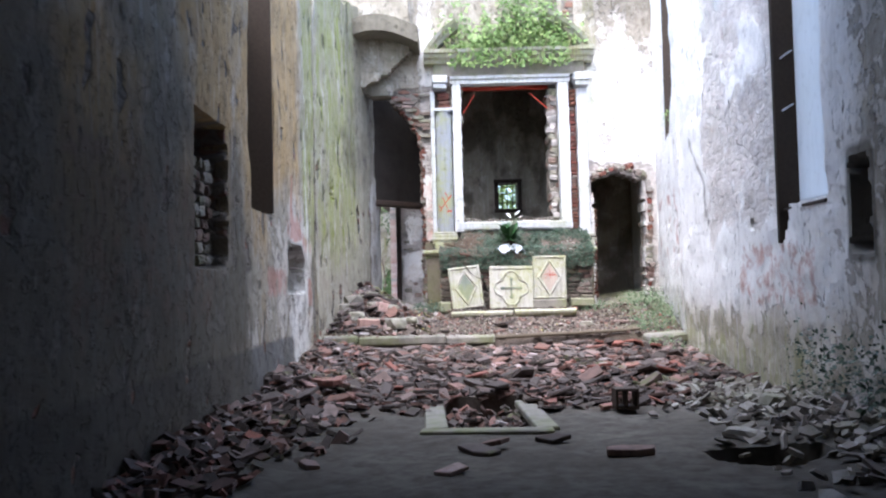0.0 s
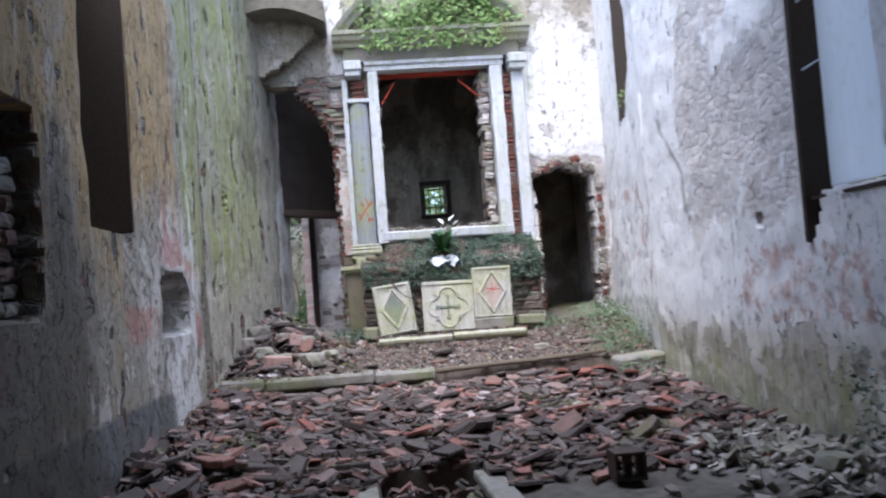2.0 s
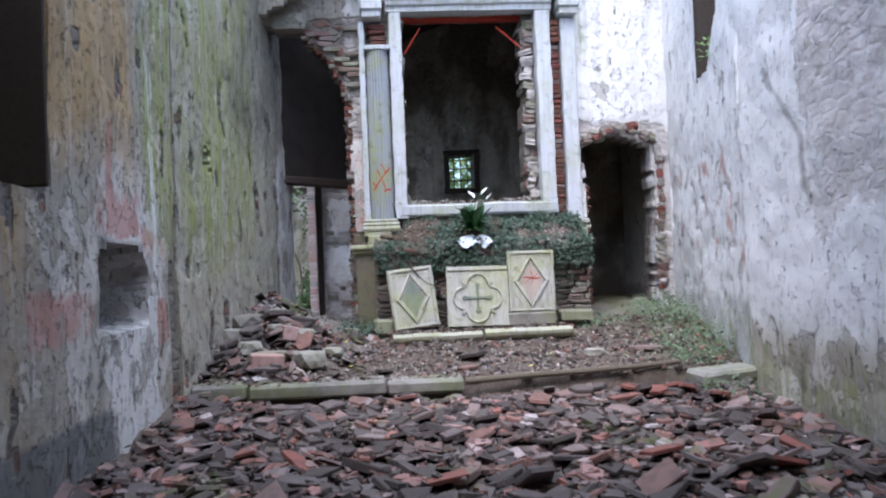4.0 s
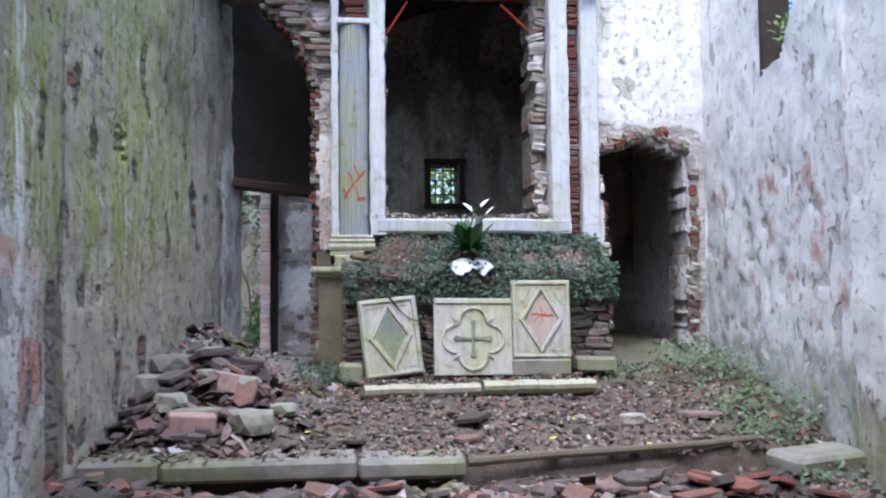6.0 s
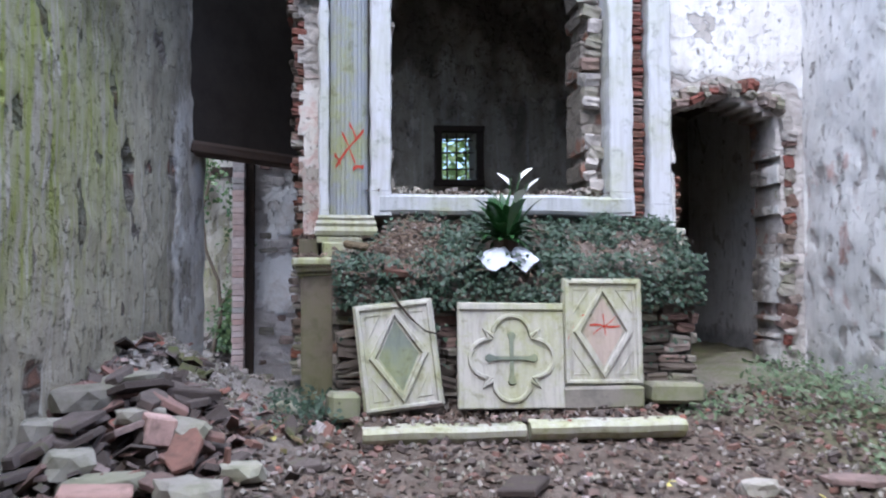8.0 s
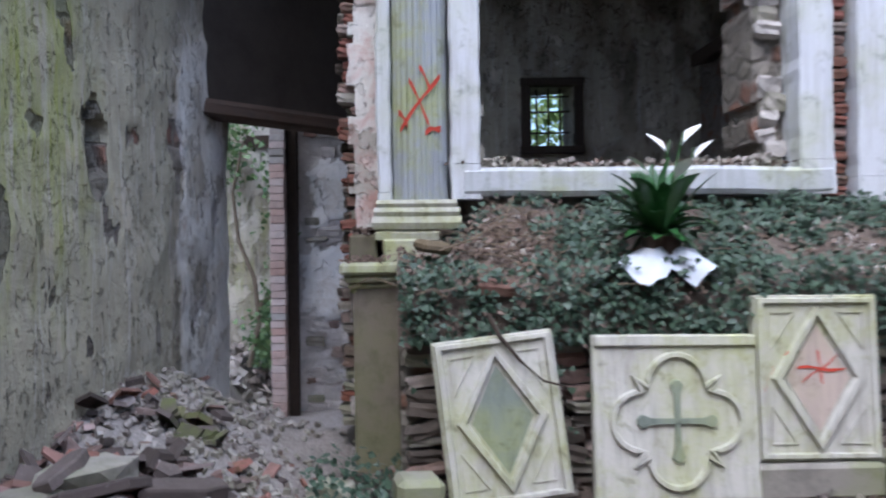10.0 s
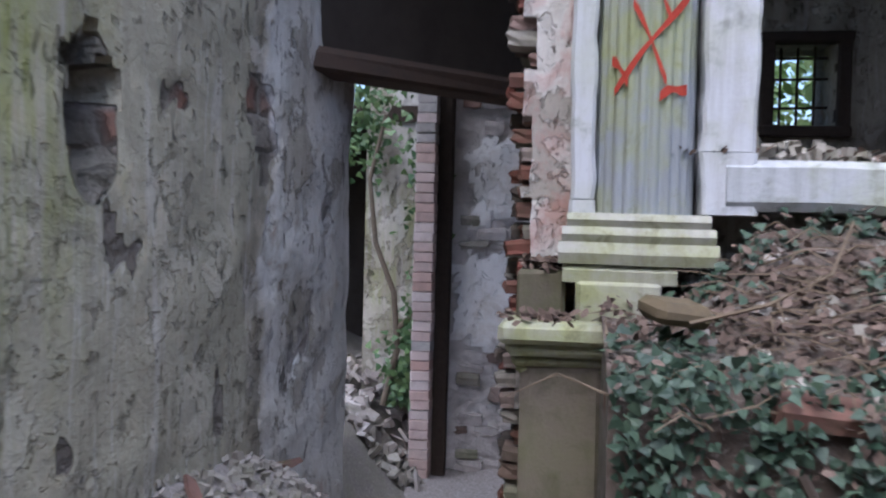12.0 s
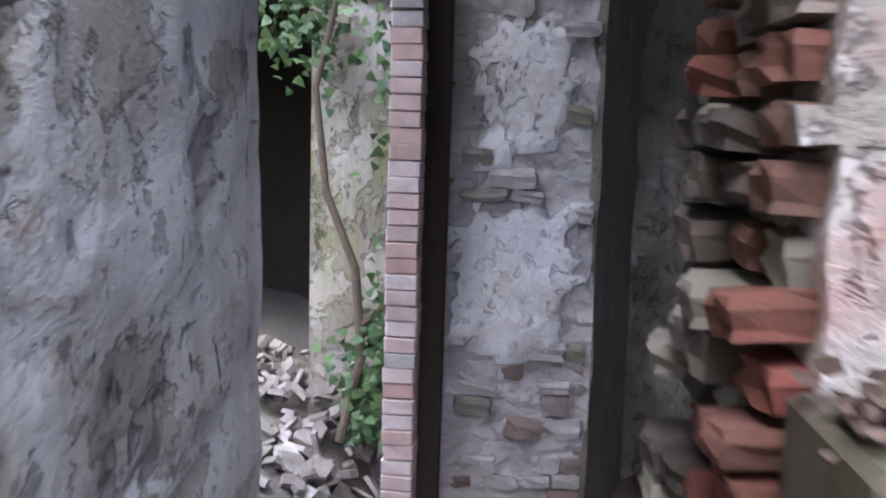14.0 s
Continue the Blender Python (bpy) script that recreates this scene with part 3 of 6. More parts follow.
def right_tone(u, z):
    y = u + NAVE0
    red = 0.42 * bump1(y, 9.3, 1.0, 0.6) * bump1(z, 1.3, 0.3, 0.3)
    return (red, 0.45 * clamp((0.55 - z) / 0.3) * clamp((y - 9) / 1), 0.9 * clamp((y - 7.0) / 1.0) * clamp((z - 0.7) / 0.6) + 0.2, 0)


tagged(masonry("wall_east_nave", (3.53, NAVE0), (3.60, 12.95), -0.1, 6.4, 0.6, right_keep, right_wear, right_tone, 0.03, 0.05, -1, None, None, right_bulge), "pale flaking plaster wall with a tall boarded window", "wall", kind="structure")


def choir_right_keep(u, z):
    return z < ruin_top(u + 12.95) and not (0.75 + 0.05 * noise.noise((z * 6, 3, 0)) + 0.25 * clamp((4.4 - z) / 0.6) < u < 1.8 and z > 3.70 + 0.45 * clamp((1.3 - u) / 0.4))


def choir_right_wear(u, z):
    f = fbm(u * 1.2 + 9, z * 0.9, 3.0)
    g = fbm(u * 5, z * 5, 14)
    return (0.5 * clamp(f * 1.3) * bump1(z, 1.9, 0.5, 0.6) + 0.9 * clamp((g - 0.33) / 0.1) * bump1(z, 1.9, 0.8, 0.4) + 0.8 * bump1(u, 0.28, 0.05, 0.04) * bump1(z, 1.1, 0.4, 0.1) + 0.5 * clamp(0.1 + f) * clamp((1.2 - z) / 0.3), 0.45 * clamp((1.5 - z) / 0.6), 0.12 * clamp((u - 2.5) / 1), 0)


def choir_right_tone(u, z):
    return (0.56 * bump1(z, 2.2, 0.6, 0.5) * clamp(0.4 + 1.2 * fbm(u * 2.5, z * 2.5, 8)), 0.5 * clamp((1.35 - z) / 0.25), 0.9, 0)


tagged(masonry("wall_east_presbytery", (3.60, 12.95), (4.24, 17.2), -0.1, 7.0, 0.28, choir_right_keep, choir_right_wear, choir_right_tone, 0.035, 0.05, -1), "whitewashed plaster wall with faded fresco and a broken window", "wall", kind="structure")

AX0 = -2.3


def altar_keep(u, z):
    x = u + AX0
    j = 0.05 * noise.noise((z * 5, 2.2, 0)) + 0.035 * noise.noise((z * 14, 5, 0))
    edge = -0.31 + j - 0.55 * clamp((z - 3.9) / 1.0) ** 1.5
    if x < edge and z < 5.0 + 0.08 * noise.noise((x * 6, 0, 0)):
        return False
    if 0.44 + 0.3 * j < x < 2.12 + 1.2 * j and 2.40 < z < 5.17:
        return False
    top = 3.22 + 0.16 * math.sin(clamp((x - 2.9) / 0.95) * math.pi) + 0.5 * j
    if 2.93 + 0.3 * j < x < 3.93 + 1.3 * j and z < top:
        return False
    return True


def altar_wear(u, z):
    x = u + AX0
    f = fbm(x * 2, z * 2, 7)
    bare = 0.9 * bump1(x, -0.45, 0.38, 0.15) * clamp((z - 3.2) / 0.4) * clamp((5.2 - z) / 0.15)
    bare = max(bare, 0.9 * bump1(x, 2.18, 0.14, 0.06), 0.95 * bump1(x, 2.56, 0.09, 0.03))
    d = max(abs(x - 3.45) - 0.55, 0) + max(z - 3.25, 0)
    rim = 0.34 + 0.12 * noise.noise((x * 4, z * 4, 0))
    bare = max(bare, 0.95 * clamp((rim - d) / 0.06) if z > 2.9 else 0.9 * bump1(x, 4.04, 0.1, 0.04))
    bare = max(bare, 0.5 * clamp((2.3 - z) / 0.3) * clamp((2.9 - x) / 0.1))
    # the last channel darkens the upper wall and the far left
    return (bare, 0.5 * bump1(x, 2.95, 0.08, 0.1) * clamp((z - 4.2) / 0.4), 0.12, 0.5 * clamp((-0.9 - x) / 0.3) + 0.34 * clamp((z - 4.6) / 1.0) * clamp((x - 2.8) / 0.1) + 0.3 * clamp((z - 6.0) / 0.6))


def altar_tone(u, z):
    x = u + AX0
    white = (0.92 - 0.3 * clamp((z - 4.4) / 1.2) + 0.12 * fbm(x * 1.7, z * 1.7, 31)) * clamp((x - 2.7) / 0.2) * clamp((6.4 - z) / 0.8)
    pink = 0.47 * bump1(x, -0.24, 0.1, 0.06) * clamp((3.5 - z) / 0.3)
    return (pink, 0.5 * clamp((1.2 - z) / 0.2) * clamp((x - 3.9) / 0.1), max(white, 0.55 * bump1(x, -0.24, 0.12, 0.06)), 0.6 * clamp((-0.8 - x) / 0.3))


tagged(masonry("wall_north", (AX0, 16.72), (4.55, 16.72), -0.1, 7.2, 0.5, altar_keep, altar_wear, altar_tone, 0.02, 0.04), "broken wall behind the altar with a ragged arch and doorway", "wall", kind="structure")


def back_keep(u, z):
    return not (2.72 < u < 3.19 and 3.02 < z < 3.66)


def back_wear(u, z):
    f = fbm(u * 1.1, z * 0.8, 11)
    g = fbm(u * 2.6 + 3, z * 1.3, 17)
    # stains together with the vaulted apse's shade, darker towards the top
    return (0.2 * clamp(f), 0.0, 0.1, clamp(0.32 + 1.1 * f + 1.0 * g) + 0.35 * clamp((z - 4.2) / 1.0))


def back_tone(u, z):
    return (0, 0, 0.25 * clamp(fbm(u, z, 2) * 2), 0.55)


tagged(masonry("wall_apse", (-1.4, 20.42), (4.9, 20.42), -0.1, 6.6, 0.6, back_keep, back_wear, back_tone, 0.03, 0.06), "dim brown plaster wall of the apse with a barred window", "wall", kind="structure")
tagged(masonry("wall_apse_east", (4.30, 17.2), (4.30, 20.4), -0.1, 6.6, 0.5, None, lambda u, z: (0.1, 0, 0, 0), lambda u, z: (0, 0.6 * clamp((1.35 - z) / 0.2), 0.8, 0), 0.03, 0.08, -1), "grey plaster side wall of the apse", "wall", kind="structure")


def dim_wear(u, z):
    # dark patches that paint the passage's shade onto its walls
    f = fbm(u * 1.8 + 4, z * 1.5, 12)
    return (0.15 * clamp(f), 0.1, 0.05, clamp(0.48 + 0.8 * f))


# partition and end wall added to close the passage off from light
tagged(masonry("wall_passage_west", (2.78, 17.24), (3.22, 20.38), -0.1, 3.9, 0.12, None, dim_wear, lambda u, z: (0, 0, 0, 0.4), 0.03, 0.08), "added brown partition darkening the doorway passage, shade in its colour", "wall", kind="structure")
tagged(masonry("wall_passage_north", (3.16, 19.55), (4.28, 19.55), -0.1, 3.9, 0.2, None, dim_wear, lambda u, z: (0, 0, 0, 0.4), 0.03, 0.08), "added end wall of the doorway passage, shade in its colour", "wall", kind="structure")


def pier_patch(u, z):
    """Where cream plaster still clings to the stub: two ragged fields."""
    rag = 0.09 * fbm(u * 9, z * 9, 6)
    patch = bump1(z + rag, 1.74 + 0.04 * noise.noise((u * 7, 2, 0)), 0.31, 0.02) * bump1(u + rag, 0.37 + 0.10 * noise.noise((z * 5, 1, 0)) + 0.1 * clamp(z - 1.7), 0.24, 0.02)
    upper = bump1(z + rag, 2.55 + 0.3 * (u - 0.4), 0.28, 0.03) * bump1(u + rag, 0.40 + 0.07 * noise.noise((z * 6, 4, 0)) - 0.12 * clamp(2.5 - z), 0.17, 0.03)
    return max(patch, upper)


def pier_wear(u, z):
    p = pier_patch(u, z)
    return (0.95 - 0.95 * p, 0.05, 0.22 * p, 0.0)


def pier_tone(u, z):
    return (0, 0, 0.85 + 0.15 * pier_patch(u, z), 0.2 * clamp((z - 2.5) / 0.3))


tagged(masonry("wall_apse_west", (-1.02, 19.50), (-0.30, 19.62), -0.1, 5.2, 0.35, None, pier_wear, pier_tone, 0.03, 0.04), "stub of rubble wall with patches of cream plaster", "wall", kind="structure")
# the return's shade is put into its dark colour
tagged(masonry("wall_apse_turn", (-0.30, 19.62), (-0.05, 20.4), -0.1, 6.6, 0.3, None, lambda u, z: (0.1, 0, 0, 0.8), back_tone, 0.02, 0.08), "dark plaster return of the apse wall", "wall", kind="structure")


def roof_slab(name, x0, x1, y0, y1, z, thick, label, sag=0.0):
    bm = bmesh.new()
    nx, ny = 12, 16
    for top in (0, 1):
        grid = [[bm.verts.new((x0 + (x1 - x0) * i / nx, y0 + (y1 - y0) * j / ny, z + top * thick + sag * math.sin(math.pi * i / nx))) for i in range(nx + 1)] for j in range(ny + 1)]
        for j in range(ny):
            for i in range(nx):
                f = (grid[j][i], grid[j][i + 1], grid[j + 1][i + 1], grid[j + 1][i])
                bm.faces.new(f if top else f[::-1])
        if top:
            for j in range(ny):
                for i in (0, nx):
                    bm.faces.new((low[j][i], low[j + 1][i], grid[j + 1][i], grid[j][i]))
            for i in range(nx):
                for j in (0, ny):
                    bm.faces.new((low[j][i], low[j][i + 1], grid[j][i + 1], grid[j][i]))
        low = grid
    bmesh.ops.recalc_face_normals(bm, faces=bm.faces)
    return tagged(part(name, bm, DARKWOOD), label, "ceiling", kind="structure")


# unseen roof added to hold the sky light off the entrance end
roof_slab("ceiling", -2.6, 4.3, NAVE0 - 0.4, 7.95, 6.41, 0.2, "unseen dark roof added to shade the entrance end")
# low ceiling added so the passage stays dark
roof_slab("ceiling_passage", 2.80, 4.32, 17.24, 19.8, 3.72, 0.12, "added low dark ceiling that keeps the doorway passage dim", 0.12)
roof_slab("ceiling_apse", -0.35, 4.9, 17.2, 21.0, 5.3, 0.25, "dark vault over the apse", 0.9)
# unseen wall added to close the entrance end
tagged(masonry("wall_south", (4.2, NAVE0), (-2.5, NAVE0), -0.1, 6.4, 0.6, None, lambda u, z: (0.2, 0.1, 0.2, 0.5), None, 0.02, 0.12), "unseen plain grimy wall added to close the entrance end", "wall", kind="structure")


# ---- openings: frames, boards, vault piece ----
def post(name, x, y, z0, z1, sx, sy, material, parent=None, seed=0):
    bm = bmesh.new()
    block(bm, x, y, (z0 + z1) / 2, sx, sy, z1 - z0, (0, 0, 0), 0.008, 0.004, seed)
    return part(name, bm, material, parent)


window_1 = tagged(empty("window_1", 3.6, 8.5, 2.0), "tall window closed by a milky translucent sheet, with a dark strip at the far jamb", "window", kind="structure")


def under(ob, parent):
    """Hang a part that was built in place under a thing that has a place of its own."""
    ob.parent = parent
    ob.matrix_parent_inverse = parent.matrix_basis.inverted()
    return ob


# post added against the far jamb to give its dark strip
under(post("window_frame", 3.655, 9.02, 1.62, 4.8, 0.24, 0.05, DARKWOOD), window_1)
bm = bmesh.new()
block(bm, 3.78, 8.48, 3.4, 0.03, 1.06, 2.7, (0, 0, 0), 0.01, 0.004)
BOARD = weathered("milky_sheet", (0.76, 0.78, 0.80), (0.58, 0.59, 0.60), 0.12)
tree_b = BOARD.node_tree
glow = tree_b.nodes.new("ShaderNodeBsdfTranslucent")
glow.inputs["Color"].default_value = (0.80, 0.82, 0.84, 1)
blend = tree_b.nodes.new("ShaderNodeMixShader")
blend.inputs[0].default_value = 0.6
tree_b.links.new(tree_b.nodes["Principled BSDF"].outputs[0], blend.inputs[1])
tree_b.links.new(glow.outputs[0], blend.inputs[2])
tree_b.links.new(blend.outputs[0], tree_b.nodes["Material Output"].inputs[0])
under(part("sheet", bm, BOARD, None, "milky translucent sheet"), window_1)
for hz in (3.0, 3.55):
    bm = bmesh.new()
    tube(bm, [(3.62, 8.99, hz), (3.62, 8.86, hz + 0.005), (3.66, 8.80, hz + 0.03)], 0.012, 0.008, 6)
    under(part("hinge", bm, CLOTH, None, "whitened iron hinge pin"), window_1)
bm = bmesh.new()
block(bm, 3.72, 8.46, 1.98, 0.3, 1.0, 0.03, (0, -6, 0), 0.006, 0.006)
under(part("window_sill", bm, DARKWOOD), window_1)

window_4 = tagged(empty("window_4", 3.9, 14.6, 3.7), "broken upper window with an added dark post over its bright jamb", "window", kind="structure")
# dark post added to cover the bright slit at the far jamb
bm = bmesh.new()
block(bm, 3.99, 14.68, 4.95, 0.26, 0.09, 2.6, (0, 0, -8.5), 0.01, 0.004)
under(part("window_frame", bm, DARKWOOD), window_4)

window_2 = tagged(empty("window_2", -2.1, 9.3, 2.13), "tall recessed window with a dark strip at the far jamb", "window", kind="structure")
# likewise a dark strip added on this window's far jamb
under(post("window_frame", -2.08, 9.895, 2.14, 5.0, 0.40, 0.04, DARKWOOD), window_2)
under(post("shutter", -2.33, 9.33, 2.14, 4.85, 0.04, 1.08, DARKWOOD), window_2)

window_3 = tagged(empty("window_3", 1.55, 20.6, 3.0), "small barred window in a heavy dark frame", "window", kind="structure")
for x in (1.285, 1.83):
    under(post("window_frame", x, 20.42, 2.96, 3.74, 0.09, 0.12, DARKWOOD), window_3)
for z in (3.0, 3.70):
    bm = bmesh.new()
    block(bm, 1.555, 20.41, z, 0.66, 0.13, 0.08, (0, 0, 0), 0.01, 0.004)
    under(part("window_frame", bm, DARKWOOD), window_3)
for x in (1.43, 1.555, 1.68):
    bm = bmesh.new()
    tube(bm, [(x, 20.62, 3.0), (x, 20.62, 3.7)], 0.011, 0.011, 6)
    under(part("bar", bm, IRON), window_3)
for z in (3.2, 3.42, 3.58):
    bm = bmesh.new()
    tube(bm, [(1.3, 20.62, z), (1.82, 20.62, z + 0.01)], 0.011, 0.011, 6)
    under(part("bar", bm, IRON), window_3)

# the vault piece's shade is in its near-black colour
tagged(masonry("vault_fragment", (-1.42, 17.50), (-0.02, 18.98), 3.05, 5.6, 0.28, None, None, None, 0.03, 0.07, 1, None, SHADE_DARK), "dark vault piece over the side passage, shade in its colour", "vault", kind="structure")
bm = bmesh.new()
block(bm, -0.72, 18.26, 2.99, 2.05, 0.18, 0.13, (0, 0, 46.6), 0.03, 0.012)
tagged(part("lintel_beam", bm, rock_material("dark_timber", (0.075, 0.052, 0.04), (0.085, 0.06, 0.045), 0.0, 1.5, "object")), "dark wooden beam along the vault edge", "beam", kind="structure")


tagged(masonry("vault_springer", (-1.84, 16.28), (-0.55, 16.40), 4.9, 7.1, 0.32, lambda u, z: z > 5.0 + 0.75 * (u / 1.29) ** 2 + 0.06 * noise.noise((u * 6, 1, 1)), lambda u, z: (0.1, 0.1, 0.1, 0.35), lambda u, z: (0, 0, 0, 0.4), 0.05, 0.06), "brown plaster remnant of the fallen vault", "vault", kind="structure")


roof = roof_slab("vault_remnant", -1.95, -0.35, 15.75, 16.70, 5.75, 0.3, "remnant of the fallen vault over the corner", 0.25)
roof.data.materials[0] = PLASTER


# ---- pieces of the altar: cut stone ----
def stone_thing(name, blocks, material, label, category, parts=None):
    """A thing made of one or more cut blocks, each a part: rows of name, centre, size, turn, bevel."""
    c = blocks[0][1]
    root = empty(name, c[0], c[1], c[2] - blocks[0][2][2] / 2)
    for pname, centre, size, rot, bevel in blocks:
        bm = bmesh.new()
        block(bm, *centre, *size, rot, bevel, 0.003)
        under(part(pname, bm, material), root)
    return tagged(root, label, category)


body = masonry("altar", (-0.05, 15.86), (2.72, 15.86), 0.6, 1.92, 0.8, None, lambda u, z: (0.95, 0.25, 0, 0.55), None, 0.05, 0.05)
tagged(body, "ruined masonry altar block stripped of its facing", "altar")


# shaft colour darkened for the shade it stands in
PIERSTONE = rock_material("shaded_pier_stone", (0.19, 0.165, 0.13), (0.20, 0.17, 0.135), 0.3, 1.8, "object")


def corbel(x, side):
    """A pier beside the altar: dado with a moulded cap, plinth block and column base."""
    root = empty("altar_pier", x, 16.45, 0.8)
    tagged(root, "weathered cream stone pier with a moulded cap beside the altar", "pier", "altar piers")
    bm = bmesh.new()
    block(bm, x, 16.55, 1.30, 0.26, 0.345, 1.1, (0, 0, 0), 0.02, 0.006)
    under(part("shaft", bm, PIERSTONE), root)
    for half, front, z0, z1 in ((0.145, 16.385, 1.765, 1.80), (0.160, 16.36, 1.797, 1.832), (0.180, 16.325, 1.829, 1.878), (0.200, 16.285, 1.875, 1.938)):
        bm = bmesh.new()
        block(bm, x, (16.715 + front) / 2, (z0 + z1) / 2, 2 * half, 16.715 - front, z1 - z0, (0, 0, 0), 0.014, 0.004)
        under(part("cap_moulding", bm, CREAM), root)
    bm = bmesh.new()
    block(bm, x + side, 16.57, 2.0, 0.27, 0.30, 0.14, (0, 0, 0), 0.012, 0.004)
    under(part("plinth", bm, CREAM), root)
    bm = bmesh.new()
    profile_x(bm, x + side - 0.18, x + side + 0.18, [(16.72, 2.06), (16.43, 2.06), (16.425, 2.10), (16.45, 2.12), (16.72, 2.13)], 4, 0.004)
    under(part("ledge", bm, CREAM), root)
    return root


corbel(-0.17, 0.17)
corbel(2.72, 0.03)
base = empty("column_base", 0.08, 16.55, 2.12)
tagged(base, "lichen-yellow moulded stone base under the fluted column", "column base")
for z, h, r in ((2.155, 0.07, 0.25), (2.215, 0.05, 0.24), (2.262, 0.045, 0.225)):
    bm = bmesh.new()
    f = 16.56 - r * 0.55
    profile_x(bm, 0.055 - r, 0.055 + r, [(16.72, z - h / 2), (f, z - h / 2), (f - 0.012, z), (f, z + h / 2), (16.72, z + h / 2)], 5, 0.005)
    under(part("moulding", bm, CREAM), base)

column = empty("fluted_column", 0.08, 16.6, 2.285)
tagged(column, "grey engaged fluted column with red spray-paint strokes", "column")
bm = bmesh.new()
rings = []
CR, CX, CY = 0.165, 0.08, 16.62
for zi in range(13):
    z = 2.285 + (4.62 - 2.285) * zi / 12
    ring = []
    for k in range(97):
        a = math.pi + math.pi * k / 96
        flute = 0.5 + 0.5 * math.cos(k / 96 * math.pi * 2 * 12)
        r = CR * (1 - 0.05 * zi / 12) - 0.012 * flute ** 1.5
        ring.append(bm.verts.new((CX + r * math.cos(a), CY + r * math.sin(a), z)))
    rings.append(ring)
for a, b in zip(rings, rings[1:]):
    for k in range(96):
        bm.faces.new((a[k], a[k + 1], b[k + 1], b[k]))
bm.faces.new(rings[-1])
shaft = under(part("shaft", bm, GREYCOL), column)
STROKES = (((-0.11, 2.68), (0.12, 3.0)), ((0.0, 3.03), (0.06, 2.92)), ((-0.06, 2.96), (0.05, 2.72)), ((0.03, 2.66), (0.12, 2.70)), ((-0.12, 2.78), (-0.07, 2.72)))
for (xa, za), (xb, zb) in STROKES:
    bm = bmesh.new()
    last = None
    for i in range(13):
        s = i / 12
        x, z = xa + (xb - xa) * s, za + (zb - za) * s + 0.01 * math.sin(s * 5)
        y = CY - math.sqrt(max(0, CR ** 2 - x * x)) - 0.004
        w = 0.014 + 0.004 * math.sin(s * 9)
        row = [bm.verts.new((CX + x, y, z - w)), bm.verts.new((CX + x, y - 0.001, z + w))]
        if last:
            bm.faces.new((last[0], row[0], row[1], last[1]))
        last = row
    stroke = part("paint_stroke", bm, REDPAINT, shaft, "red spray paint")
bm = bmesh.new()
block(bm, 0.08, 16.6, 4.64, 0.36, 0.3, 0.06, (0, 0, 0), 0.01, 0.003)
under(part("neck", bm, STUCCO), column)


def strip(bm, x0, x1, z0, z1, y, steps):
    """An upright stucco strip with chipped edges."""
    rings = []
    for i in range(steps + 1):
        z = z0 + (z1 - z0) * i / steps
        j = 0.010 * noise.noise((z * 5, x0 * 9, 1)) + 0.008 * noise.noise((z * 17, x0, 2))
        k = 0.012 * noise.noise((z * 6, x1 * 9, 4)) + 0.009 * noise.noise((z * 19, x1, 2))
        rings.append([bm.verts.new(p) for p in ((x0 + j, 16.75, z), (x0 + j, y + 0.012, z), (x0 + j + 0.012, y, z), (x1 + k - 0.012, y, z), (x1 + k, y + 0.012, z), (x1 + k, 16.75, z))])
    for a, b in zip(rings, rings[1:]):
        for q in range(5):
            bm.faces.new((a[q], a[q + 1], b[q + 1], b[q]))
    bm.faces.new(rings[-1])
    bm.faces.new(rings[0][::-1])


def pilaster(name, x0, x1, z0, z1, y, label, group="altar pilasters"):
    root = tagged(empty(name, (x0 + x1) / 2, y, z0), label, "pilaster", group)
    bm = bmesh.new()
    strip(bm, x0 - 0.004, x1 + 0.004, z0, z0 + 0.2, y - 0.008, 5)
    under(part("base_block", bm, STUCCO), root)
    bm = bmesh.new()
    strip(bm, x0, x1, z0 + 0.204, z1, y, 40)
    under(part("shaft", bm, STUCCO), root)
    return root


pilaster("pilaster", -0.165, -0.085, 2.13, 5.0, 16.52, "narrow white stucco pilaster with chipped edges")
pilaster("pilaster", 0.255, 0.425, 2.29, 5.12, 16.50, "white stucco pilaster with chipped edges")
pilaster("pilaster", 2.285, 2.495, 2.30, 5.12, 16.50, "white stucco pilaster beside bare red brick")
pilaster("pilaster", 2.645, 2.845, 2.20, 5.0, 16.52, "white stucco pilaster beside bare red brick")
foot = empty("base_block", 2.76, 16.55, 2.13)
tagged(foot, "cream stone foot under the stucco strip", "stone block")
bm = bmesh.new()
block(bm, 2.76, 16.55, 2.16, 0.30, 0.3, 0.06, (0, 0, 0), 0.012, 0.003)
under(part("block", bm, CREAM), foot)

bm = bmesh.new()
profile_x(bm, 0.33, 2.47, [(16.74, 2.30), (16.50, 2.30), (16.48, 2.33), (16.48, 2.44), (16.51, 2.465), (17.2, 2.475), (17.2, 2.30)], 30, 0.012)
tagged(part("opening_sill", bm, weathered("mossy_sill_stone", (0.46, 0.475, 0.49), (0.25, 0.25, 0.235), 0.55)), "chipped white stone sill strewn with dry leaves", "sill")

# entablature and broken pediment
ent = empty("entablature", 1.36, 16.5, 5.12)
tagged(ent, "white stucco entablature with cornice overgrown by weeds", "entablature")
bm = bmesh.new()
profile_x(bm, 0.22, 2.52, [(16.74, 5.13), (16.50, 5.13), (16.50, 5.20), (16.46, 5.22), (16.45, 5.27), (16.74, 5.29)], 14, 0.006)
under(part("architrave", bm, STUCCO), ent)
bm = bmesh.new()
